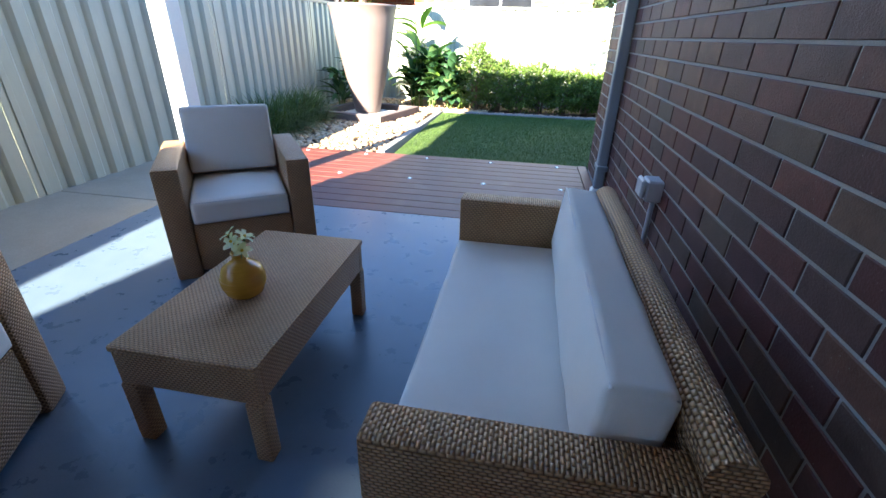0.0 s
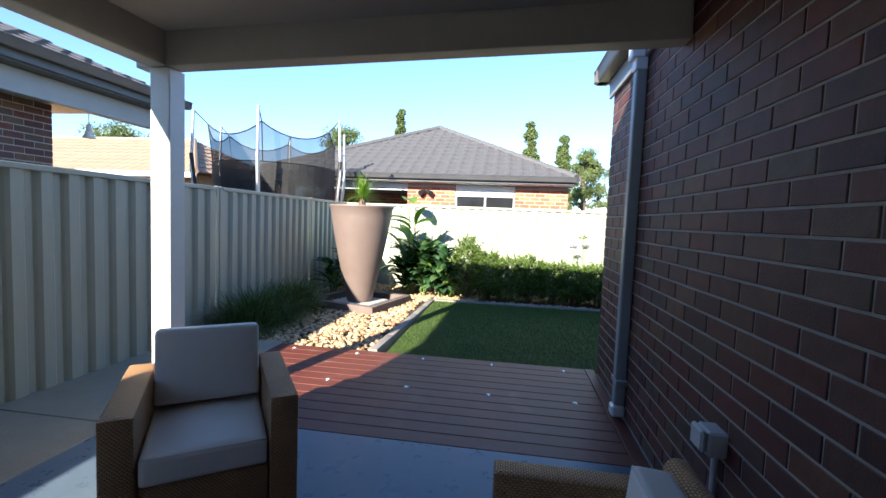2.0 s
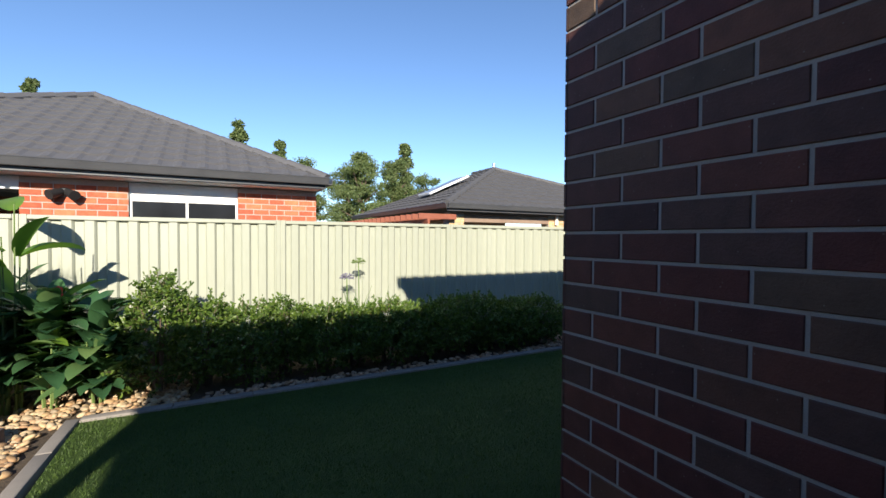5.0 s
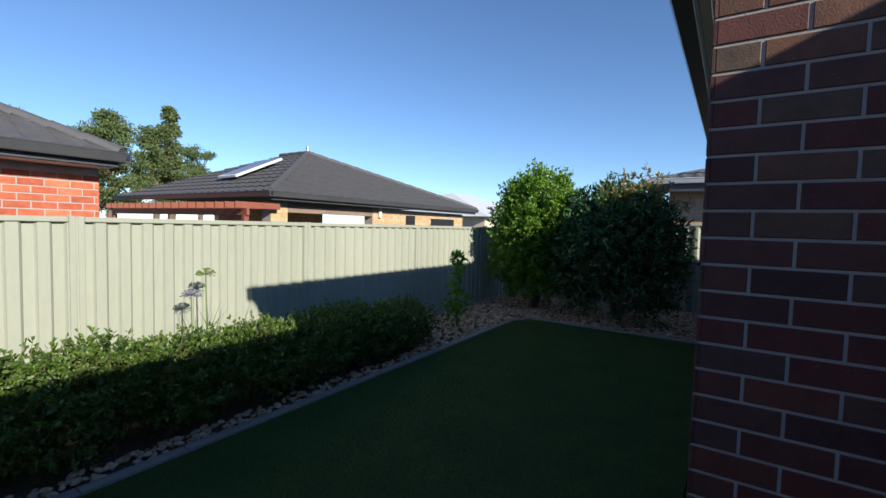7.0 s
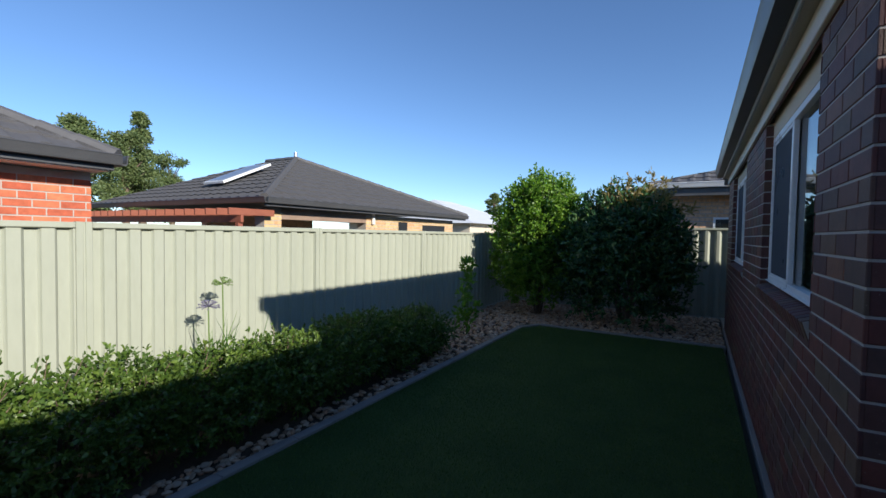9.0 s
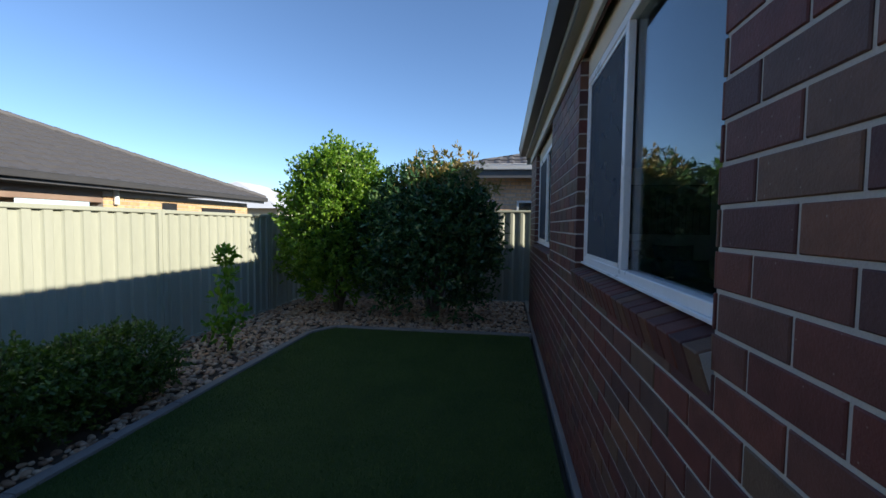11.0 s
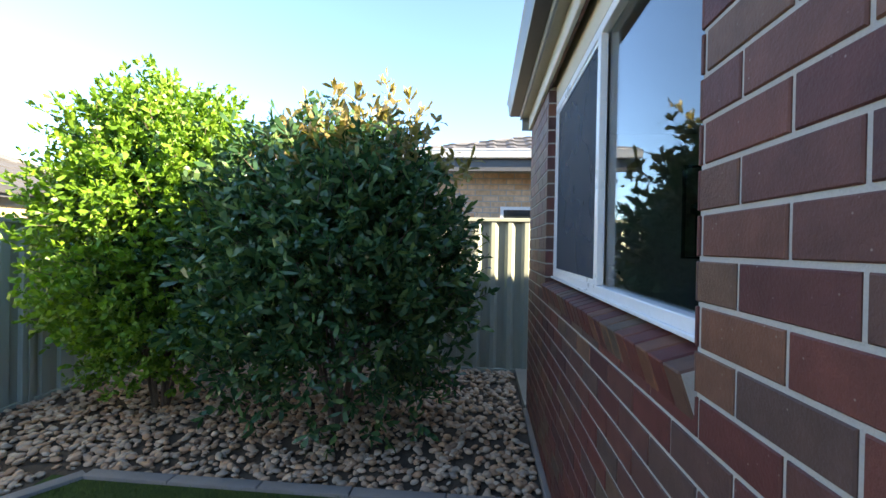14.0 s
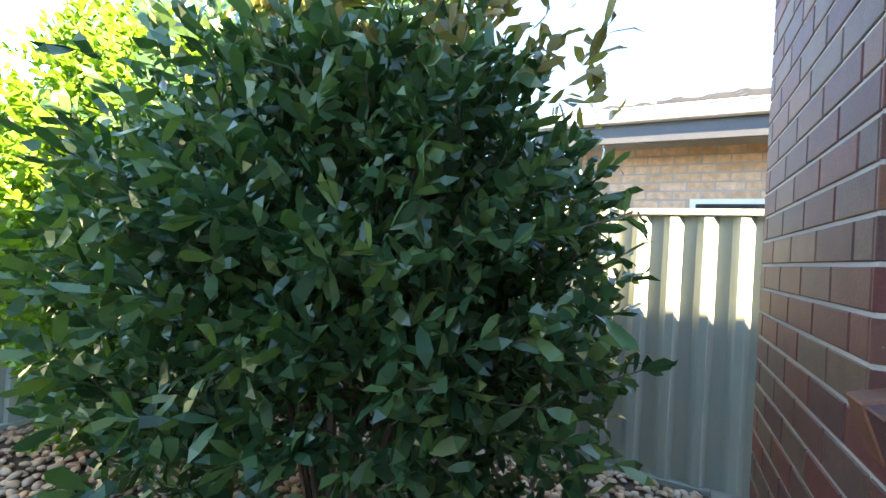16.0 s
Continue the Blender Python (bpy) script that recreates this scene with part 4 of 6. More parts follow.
for k in range(9):
    a, e = k * 2.4, 0.25 + 0.6 * ((k * 37) % 10) / 10
    r = 0.012 + 0.026 * ((k * 53) % 7) / 7
    c = Vector((vx + r * math.cos(a), vy + r * math.sin(a), tz + 0.165 + 0.055 * ((k * 29) % 9) / 9))
    out = Vector((math.cos(a) * e, math.sin(a) * e, 0.75)).normalized()
    s1 = out.orthogonal().normalized()
    s2 = out.cross(s1)
    bm = bmesh.new()
    for j in range(5):
        q = 2 * math.pi * j / 5 + k
        d = s1 * math.cos(q) + s2 * math.sin(q)
        t = s1 * -math.sin(q) + s2 * math.cos(q)
        pts = [c, c + d * 0.012 + t * 0.009 + out * 0.006, c + d * 0.027 + t * 0.007 + out * 0.009, c + d * 0.033 + out * 0.006, c + d * 0.026 - t * 0.008 + out * 0.011, c + d * 0.012 - t * 0.007 + out * 0.007]
        bm.faces.new([bm.verts.new(p) for p in pts])
    fl = part("flower", bm, white_petal, flowers, smooth=False)
    bm = bmesh.new()
    bmesh.ops.create_icosphere(bm, subdivisions=1, radius=0.0055, matrix=Matrix.Translation(c + out * 0.004))
    part("flower_centre", bm, eye_mat, fl, "yellow centre")
    tubed("stem", [c, (vx + r * 0.3 * math.cos(a), vy + r * 0.3 * math.sin(a), tz + 0.12)], 0.002, stem_green, flowers, sides=5)

# power outlet box and conduit on the wall
ob = thing("outlet_box", (-0.04, -2.26, 0.53), "grey weatherproof power outlet box on the brick wall", "power outlet")
boxed("housing", (-0.075, -2.31, 0.47, 0.0, -2.20, 0.57), grey_plastic, ob, bevel=0.008)
boxed("cover", (-0.10, -2.305, 0.485, -0.078, -2.205, 0.572), grey_plastic, ob, bevel=0.008)
boxed("switch_block", (-0.055, -2.195, 0.46, 0.0, -2.14, 0.52), grey_plastic, ob, bevel=0.006)
tubed("conduit", [(-0.02, -2.25, 0.47), (-0.02, -2.25, 0.02)], 0.0125, grey_plastic, ob)

# ---- tall pot in its timber tray ----
PX, PY = -3.10, 2.42
planter = thing("tall_planter", (PX, PY, 0), "tall taupe tapered planter holding a small palm", "planter")
prof = [(0.0, 0.03), (0.175, 0.03), (0.195, 0.05), (0.225, 0.20), (0.275, 0.42), (0.345, 0.75), (0.405, 1.05), (0.452, 1.33), (0.475, 1.46), (0.487, 1.475), (0.492, 1.49), (0.485, 1.505), (0.455, 1.505), (0.448, 1.47), (0.44, 1.40), (0.0, 1.40)]
part("body", lathe(bmesh.new(), prof, (PX, PY), 64), pot_mat, planter, smooth=50)
part("potting_soil", lathe(bmesh.new(), [(0, 1.43), (0.2, 1.425), (0.444, 1.41)], (PX, PY), 32), soil, planter)
turn = Matrix.Translation((PX, PY, 0)) @ Matrix.Rotation(radians(-14), 4, "Z")
slabs = thing("paving_slab", (PX, PY, 0), "pale square concrete slab under the tall planter", "paving slab")
boxed("slab", (-0.33, -0.33, -0.03, 0.33, 0.33, 0.028), paving_slab, slabs, m=turn, bevel=0.006)
tray = thing("timber_surround", (PX, PY, 0), "square surround of dark weathered timber sleepers", "garden surround")
for i, d in enumerate(((-0.60, -0.60, 0.60, -0.50), (-0.60, 0.50, 0.60, 0.60), (-0.60, -0.497, -0.50, 0.497), (0.50, -0.497, 0.60, 0.497))):
    boxed("sleeper", (d[0], d[1], -0.06, d[2], d[3], 0.085), timber_dark, tray, m=turn, bevel=0.006)

palm = thing("ponytail_palm", (PX, PY, 1.43), "small palm with thin leaves in the tall planter", "plant")
part("trunk", tube(bmesh.new(), [(PX, PY, 1.41), (PX, PY, 1.50), (PX, PY, 1.56), (PX + 0.01, PY, 1.62)], 0.075, 0.045, 12), bark, palm)


def blade_set(rng, base, n, length, width, rise, droop, jitter=0.03, steps=5):
    """Arching strap leaves from one base: verts and faces."""
    vs, fs = [], []
    for i in range(n):
        a = rng.uniform(0, 2 * math.pi)
        e = rng.uniform(*rise)
        L = length * rng.uniform(0.6, 1.1)
        p = np.array(base) + rng.normal(0, jitter, 3) * (1, 1, 0.2)
        d = np.array((math.cos(a) * math.cos(e), math.sin(a) * math.cos(e), math.sin(e)))
        s = np.array((-math.sin(a), math.cos(a), 0))
        k0 = len(vs)
        for k in range(steps + 1):
            w = width * (1 - (k / steps) ** 2 * 0.95) * (0.6 if k == 0 else 1)
            vs += [p - s * w / 2, p + s * w / 2]
            d = d + np.array((0, 0, -droop / steps * (1 + k)))
            d /= np.linalg.norm(d)
            p = p + d * L / steps
        fs += [(k0 + 2 * k, k0 + 2 * k + 1, k0 + 2 * k + 3, k0 + 2 * k + 2) for k in range(steps)]
    return np.array(vs), np.array(fs)


rng = np.random.default_rng(11)
raw("leaf_spray", *blade_set(rng, (PX + 0.01, PY, 1.62), 260, 0.42, 0.011, (0.0, 1.5), 0.30, 0.018), bright_leaf, palm)

# grass-like clumps along the west fence
rng = np.random.default_rng(5)
for i in range(9):
    x, y = -3.85 + rng.uniform(-0.08, 0.12), 0.40 + i * 0.19
    g = thing("strappy_grass", (x, y, -0.04), "low clump of dark green strappy grass against the steel fence", "plant", "grass clumps along the fence")
    raw("leaves", *blade_set(rng, (x, y, -0.03), 420, 0.60, 0.014, (0.35, 1.35), 0.45, 0.10), strap_leaf, g)


def broad(rng, base, n, height, leaf, width):
    """Canna-like plant: upright stalks each with broad pointed leaves."""
    vs, fs = [], []
    for i in range(n):
        a = rng.uniform(0, 2 * math.pi)
        z = height * rng.uniform(0.15, 1.0)
        p = np.array(base) + np.array((math.cos(a) * 0.05, math.sin(a) * 0.05, z))
        e = rng.uniform(0.3, 1.25)
        d = np.array((math.cos(a) * math.cos(e), math.sin(a) * math.cos(e), math.sin(e)))
        s = np.array((-math.sin(a), math.cos(a), 0))
        L, W, k0, st = leaf * rng.uniform(0.6, 1.1), width * rng.uniform(0.7, 1.1), len(vs), 7
        for k in range(st + 1):
            t = k / st
            w = W * math.sin(math.pi * min(1, 0.06 + t * 0.94)) ** 0.7
            up = np.cross(s, d) * w * 0.18
            vs += [p - s * w / 2 - up, p, p + s * w / 2 - up]
            d = d + np.array((0, 0, -0.13))
            d /= np.linalg.norm(d)
            p = p + d * L / st
        for k in range(st):
            q = k0 + 3 * k
            fs += [(q, q + 1, q + 4, q + 3), (q + 1, q + 2, q + 5, q + 4)]
    return np.array(vs), np.array(fs)


rng = np.random.default_rng(8)
for i, (x, y, n, h, L, W, mt) in enumerate(((-2.53, 3.55, 16, 1.62, 0.60, 0.26, bright_leaf), (-2.72, 3.85, 26, 0.8, 0.45, 0.18, canna_leaf), (-2.35, 3.85, 60, 0.80, 0.38, 0.12, glossy_leaf), (-2.05, 3.75, 80, 0.78, 0.42, 0.17, glossy_leaf), (-1.85, 3.98, 40, 0.42, 0.36, 0.11, glossy_leaf), (-2.60, 3.45, 46, 0.6, 0.36, 0.12, glossy_leaf), (-2.30, 3.50, 90, 0.80, 0.42, 0.17, glossy_leaf), (-1.98, 3.50, 90, 0.60, 0.40, 0.16, glossy_leaf), (-2.75, 4.15, 40, 0.9, 0.4, 0.14, glossy_leaf), (-3.75, 2.95, 40, 0.6, 0.4, 0.12, glossy_leaf), (-3.72, 3.6, 40, 0.6, 0.4, 0.12, glossy_leaf), (-1.55, 4.0, 12, 0.2, 0.32, 0.10, canna_leaf))):
    c = thing("broad_leaf_plant", (x, y, -0.04), "leafy green plant with broad pointed leaves in the pebbles" if i != 0 else "tall bright green broad-leaved plant behind the planter", "plant", "broad-leaved plants in the bed")
    bm = bmesh.new()
    for k in range(5):
        a = k * 1.3
        tube(bm, [(x + 0.04 * math.cos(a), y + 0.04 * math.sin(a), -0.04), (x + 0.09 * math.cos(a), y + 0.09 * math.sin(a), h * (0.7 + 0.08 * k))], 0.010, 0.005, 6)
    part("stalk_cluster", bm, stem_green, c)
    raw("leaves", *broad(rng, (x, y, 0), n, h, L, W), mt, c, smooth=True)
red = thing("red_flower", (-2.30, 3.72, 0.75), "single red canna flower among the broad leaves", "flower")
bm = bmesh.new()
for k in range(7):
    a = k * 0.9
    bmesh.ops.create_icosphere(bm, subdivisions=1, radius=0.035, matrix=Matrix.Translation((-2.30 + 0.03 * math.cos(a), 3.72 + 0.03 * math.sin(a), 0.86 + 0.012 * k)) @ Matrix.Diagonal((1, 0.6, 1.2, 1)))
part("petals", bm, red_glass, red)
tubed("stem", [(-2.35, 3.80, 0.0), (-2.30, 3.72, 0.86)], 0.006, stem_green, red)

# hedge along the north fence: a row of clipped bushes
rng = np.random.default_rng(21)


def bush(name, centre, radii, n, mats, sizes, label, group="", seed=0, twigs=14, spread=0.9, squash=None):
    r = np.random.default_rng(seed)
    x, y, z = centre
    b = thing(name, (x, y, -0.04), label, "hedge" if "hedge" in name else "shrub", group)
    bm = bmesh.new()
    for k in range(twigs):
        a = r.uniform(0, 6.28)
        q = Vector((x + radii[0] * 0.5 * math.cos(a), y + radii[1] * 0.5 * math.sin(a), z + radii[2] * r.uniform(0.0, 0.55)))
        tube(bm, [(x + 0.05 * math.cos(a), y + 0.05 * math.sin(a), -0.04), Vector((x, y, 0)).lerp(q, 0.5) + Vector((0, 0, 0.1)), q], 0.014, 0.004, 5)
    part("woody_frame", bm, bark, b)
    for (nm, mt, count, per, top, length, inner) in mats:
        (v, f), ends = shoots(r, centre, radii, count, per, sizes[0], sizes[1], length, inner)
        if top is not None:
            ok = v.reshape(-1, 6, 3)[:, 0, 2] > top
            v = v.reshape(-1, 6, 3)[ok].reshape(-1, 3)
            k = np.arange(ok.sum())[:, None] * 6
            f = np.concatenate([k + [0, 1, 5], k + [1, 2, 4], k + [1, 4, 5], k + [2, 3, 4]])
        raw(nm, v, f, mt, b, kind="stuff")
        bm = bmesh.new()
        for p, q in ends[:: 3 if count > 300 else 6]:
            if top is not None and min(p[2], q[2]) < top:
                continue
            tube(bm, [tuple(p), tuple(q)], 0.004, 0.002, 3, cap=False)
        part("twig_growth", bm, bark, b, kind="stuff")
    return b


xs = np.linspace(-1.55, 2.95, 13)
for i, x in enumerate(xs):
    h = 0.5 * (0.76 - 0.055 * float(x) - 0.05 * abs(math.sin(i * 2.1)) + (0.26 if i == 0 else 0.06 if i == 1 else 0))
    bush("hedge_bush", (float(x), 3.62, h - 0.03), (0.34, 0.50 - 0.05 * (i % 3 == 1), h), 0, (("leaves", hedge_leaf, 520, 11, None, (0.05, 0.14), 0.84),), (0.045, 0.020), "clipped small-leaved green hedge bush by the steel fence", "bushes of the hedge", seed=100 + i, twigs=8)

# agapanthus, sapling
for x, y, z, mt, nm in ((0.49, 4.05, 1.10, stem_green, "green"), (0.33, 4.0, 0.92, mottled("dried_flower", (0.12, 0.11, 0.17), (0.2, 0.19, 0.26), 20, 60, 0.8), "faded blue-grey")):
    a = thing("agapanthus", (x, y, -0.04), nm + " agapanthus flower head above the hedge", "flower", "agapanthus flowers")
    tubed("stem", [(x + 0.02, y, -0.03), (x, y, z)], 0.006, stem_green, a, sides=6)
    bm = bmesh.new()
    r = np.random.default_rng(int(z * 100))
    for k in range(46):
        d = Vector(r.normal(0, 1, 3)).normalized()
        d.z = abs(d.z) * 0.8 - 0.15
        tip = Vector((x, y, z)) + d * 0.085
        tube(bm, [(x, y, z), tip], 0.0012, 0.003, 4)
        bmesh.ops.create_icosphere(bm, subdivisions=1, radius=0.007, matrix=Matrix.Translation(tip))
    part("flower_head", bm, mt, a)
rng = np.random.default_rng(31)
g = thing("strappy_grass", (0.45, 4.0, -0.04), "upright bright green strap leaves behind the hedge", "plant")
raw("leaves", *blade_set(rng, (0.45, 4.0, -0.03), 60, 0.85, 0.02, (1.0, 1.5), 0.25, 0.10), canna_leaf, g)
sx, sy = 4.25, 3.55
sap = thing("sapling", (sx, sy, -0.04), "young sapling with bright green leaf clusters in the pebbles", "young tree")
part("trunk", tube(bmesh.new(), [(sx, sy, -0.04), (sx + 0.02, sy, 0.5), (sx, sy + 0.02, 1.05)], 0.012, 0.005, 7), stem_green, sap)
vsl = []
for (dx, dy, z, n, s) in ((0, 0, 1.08, 70, 0.12), (0.02, 0, 0.85, 50, 0.11), (-0.05, 0.03, 0.62, 40, 0.12), (0.10, -0.05, 0.40, 50, 0.14), (-0.14, 0.06, 0.32, 60, 0.14), (0.18, 0.08, 0.52, 30, 0.09), (0, 0, 0.2, 40, 0.15)):
    p = rng.normal(0, 1, (n, 3))
    p /= np.linalg.norm(p, axis=1, keepdims=True)
    vsl.append(leaves(rng, np.array((sx + dx, sy + dy, z)) + p * s * rng.uniform(0.2, 1, (n, 1)), p + (0, 0, 0.5), 0.10, 0.045))
raw("leaves", *merge(vsl), lime_leaf, sap)

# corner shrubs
# Bright shrub's inner leaves use the dark leaf colour as painted shade inside the crown.
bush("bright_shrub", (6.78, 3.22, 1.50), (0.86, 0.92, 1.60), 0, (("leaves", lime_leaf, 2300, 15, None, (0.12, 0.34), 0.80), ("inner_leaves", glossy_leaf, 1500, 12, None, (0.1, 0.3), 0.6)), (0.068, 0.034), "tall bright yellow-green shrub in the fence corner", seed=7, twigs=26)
bush("glossy_shrub", (6.66, 1.58, 1.30), (0.90, 1.20, 1.24), 0, (("leaves", glossy_leaf, 2000, 12, None, (0.10, 0.32), 0.80), ("inner_leaves", glossy_leaf, 700, 12, None, (0.1, 0.3), 0.5), ("new_leaves", russet_leaf, 1000, 10, 1.98, (0.10, 0.24), 0.80)), (0.100, 0.036), "large dark glossy-leaved shrub with russet new tips", seed=17, twigs=30)

# ---- trampoline beyond the west fence ----
tc = Vector((-5.75, 4.60, 0))
TR, TZ, BEDZ = 1.34, 3.20, 0.95
tramp = thing("trampoline", (tc.x, tc.y, -0.1), "round trampoline with black safety net on curved steel poles", "trampoline")
N = 6
poles = []
for k in range(N):
    a = 2 * math.pi * k / N - 1.257
    d = Vector((math.cos(a), math.sin(a), 0))
    pts = [tc + d * (TR + 0.10) + Vector((0, 0, -0.1)), tc + d * (TR + 0.12) + Vector((0, 0, 1.2)), tc + d * (TR + 0.24) + Vector((0, 0, 2.1)), tc + d * (TR + 0.20) + Vector((0, 0, TZ))]
    pole = tubed("pole", pts, 0.027, galv, tramp, sides=10)
    part("foam_sleeve", tube(bmesh.new(), [pts[1] + Vector((0, 0, -0.2)), pts[1], pts[2] + Vector((0, 0, 0.3))], 0.036, sides=10), black_mat if k % 2 else galv, pole)
    poles.append((d, pts[-1]))
nets = []
up, low = bmesh.new(), bmesh.new()
rim = []
for k in range(N):
    d0, d1 = poles[k][0], poles[(k + 1) % N][0]
    steps = 8
    for j in range(steps + (1 if k == N - 1 else 0)):
        t = j / steps
        d = (d0 * (1 - t) + d1 * t)
        sag = 4 * t * (1 - t)
        R = TR * (0.97 - 0.02 * sag)
        top = tc + d.normalized() * R * (d.length * 0.5 + 0.5) + Vector((0, 0, TZ - 0.22 - 0.22 * sag))
        mid = tc + d.normalized() * TR * 0.90 + Vector((0, 0, 2.28))
        bot = tc + d.normalized() * TR * 0.88 + Vector((0, 0, BEDZ))
        rim.append((top, mid, bot))
for q0, q1 in zip(rim, rim[1:]):
    up.faces.new([up.verts.new(p) for p in (q0[0], q1[0], q1[1], q0[1])])
    low.faces.new([low.verts.new(p) for p in (q0[1], q1[1], q1[2], q0[2])])
part("upper_net", up, net_mat, tramp, "fine black netting", smooth=True)
part("lower_net", low, net_low, tramp, "denser black netting", smooth=True)
bm = bmesh.new()
tube(bm, [q[0] for q in rim], 0.012, sides=6)
tube(bm, [q[1] for q in rim], 0.009, sides=6)
part("net_binding", bm, black_mat, tramp)
for k in range(N):
    tubed("net_strap", [poles[k][1], rim[k * 8][0], rim[k * 8][1]], 0.010, black_mat, tramp, sides=6)
part("jumping_mat", lathe(bmesh.new(), [(0, BEDZ - 0.03), (TR * 0.86, BEDZ - 0.02), (TR + 0.1, BEDZ), (TR + 0.1, BEDZ - 0.05)], (tc.x, tc.y), 40), black_mat, tramp)

# ---- neighbours ----


def tiled(name, corners, mat, parent, row=0.34, col=0.30, amp=0.022):
    """A roof plane from the eave (first two corners) up, laid with overlapping curved tiles in real relief."""
    P = [Vector(c) for c in corners]
    u = (P[1] - P[0]).normalized()
    n = u.cross(P[2] - P[0]).normalized()
    if n.z < 0:
        n = -n
    w = n.cross(u).normalized()
    if (P[2] - P[0]).dot(w) < 0:
        w = -w
    poly = [((p - P[0]).dot(u), (p - P[0]).dot(w)) for p in P]
    top = max(q[1] for q in poly)

    def span(v):
        hit = []
        for (a, b), (c, d) in zip(poly, poly[1:] + poly[:1]):
            if (b - v) * (d - v) <= 0 and abs(b - d) > 1e-9:
                hit.append(a + (c - a) * (v - b) / (d - b))
        return (min(hit), max(hit)) if len(hit) >= 2 else None
    vs, fs = [], []
    nr = max(1, int(round(top / row)))
    prof = ((0, 0.0), (0.18, 0.9), (0.38, 1.0), (0.55, 0.15), (0.80, 0.0))
    for r in range(nr):
        v0, v1 = top * r / nr, top * (r + 1) / nr
        s = span((v0 * 0.995 + v1 * 0.005))
        s2 = span(v0 * 0.01 + v1 * 0.99)
        if not s:
            continue
        s2 = s2 or s
        us = [s[0]]
        c = math.floor(s[0] / col)
        while c * col < s[1]:
            us += [c * col + f * col for f, _ in prof if s[0] < c * col + f * col < s[1]]
            c += 1
        us.append(s[1])
        k0 = len(vs)
        for uu in us:
            f = (uu / col) % 1
            h = 0
            for (f0, h0), (f1, h1) in zip(prof, prof[1:] + ((1.0, 0.0),)):
                if f0 <= f <= f1:
                    h = h0 + (h1 - h0) * (f - f0) / (f1 - f0)
            h *= amp
            ut = min(max(uu, s2[0]), s2[1])
            vs += [P[0] + u * uu + w * v0 + n * 0.0, P[0] + u * uu + w * v0 + n * (h + 0.030), P[0] + u * ut + w * v1 + n * (h + 0.004)]
        for i in range(len(us) - 1):
            q = k0 + 3 * i
            fs += [(q, q + 3, q + 4), (q, q + 4, q + 1), (q + 1, q + 4, q + 5), (q + 1, q + 5, q + 2)]
    return raw(name, np.array([tuple(v) for v in vs]), np.array(fs), mat, parent, smooth=False)


def ridge(p, q, mat, parent, name="ridge_cap"):
    p, q = Vector(p), Vector(q)
    n = max(1, int((q - p).length / 0.38))
    first = None
    for i in range(n):
        a, b = p.lerp(q, i / n), p.lerp(q, (i + 1.08) / n)
        if first is None:
            first = part(name, tube(bmesh.new(), [a + Vector((0, 0, 0.012)), b + Vector((0, 0, 0.035))], 0.085, 0.075, 8), mat, parent)
        else:
            o = new(name, first.data)
            o.parent = parent
            o.location = a - p


def hip_roof(parent, x0, x1, y0, y1, z, apex, apex2, mat):
    a, b = Vector(apex), Vector(apex2)
    c = [Vector((x0, y0, z)), Vector((x1, y0, z)), Vector((x1, y1, z)), Vector((x0, y1, z))]
    long_y = abs(a.y - b.y) > abs(a.x - b.x)
    if long_y:
        south, north, west, east = [c[0], c[1], a], [c[2], c[3], b], [c[3], c[0], a, b], [c[1], c[2], b, a]
    else:
        south, north, west, east = [c[0], c[1], b, a], [c[2], c[3], a, b], [c[3], c[0], a], [c[1], c[2], b]
    roof = raw("roof", [tuple(v) for v in (*c, a, b)], [[3, 2, 1, 0]] + ([[0, 1, 4], [1, 2, 5, 4], [2, 3, 5], [3, 0, 4, 5]] if long_y else [[0, 1, 5, 4], [1, 2, 5], [2, 3, 4, 5], [3, 0, 4]]), mat, parent)
    for face in (south, west, east):
        tiled("tiles", face, mat, roof)
    for p, q in ((c[0], a), (c[1], a if long_y else b)):
        ridge(p, q, mat, roof)
    if (a - b).length > 0.3:
        ridge(a, b, mat, roof)
    return roof


def brick_face(name, x0, x1, z0, z1, plane, axis, mat, parent, out, holes=()):
    """Laid bricks with real joints on one face of a far wall."""
    vs, fs = [], []
    rows_n = int((z1 - z0) / COURSE)
    for r in range(rows_n):
        za = z0 + r * COURSE
        x = x0 - (UNIT / 2 if r % 2 else 0)
        while x < x1 - 0.01:
            a, b = max(x, x0), min(x + UNIT - 0.014, x1)
            x += UNIT
            if b - a < 0.03 or any(h[0] < (a + b) / 2 < h[1] and h[2] < za + 0.04 < h[3] for h in holes):
                continue
            k = len(vs)
            d0, d1 = plane, plane + out * 0.006
            for d, g in ((d0, 0.0), (d1, 0.0)):
                for p, q in ((a, za), (b, za), (b, za + COURSE - 0.015), (a, za + COURSE - 0.015)):
                    vs.append((p, d, q) if axis == "y" else (d, p, q))
            fs += [(k + 4, k + 5, k + 6, k + 7), (k, k + 1, k + 5, k + 4), (k + 1, k + 2, k + 6, k + 5), (k + 2, k + 3, k + 7, k + 6), (k + 3, k, k + 4, k + 7)]
    return raw(name, np.array(vs), np.array(fs), mat, parent, kind="stuff")


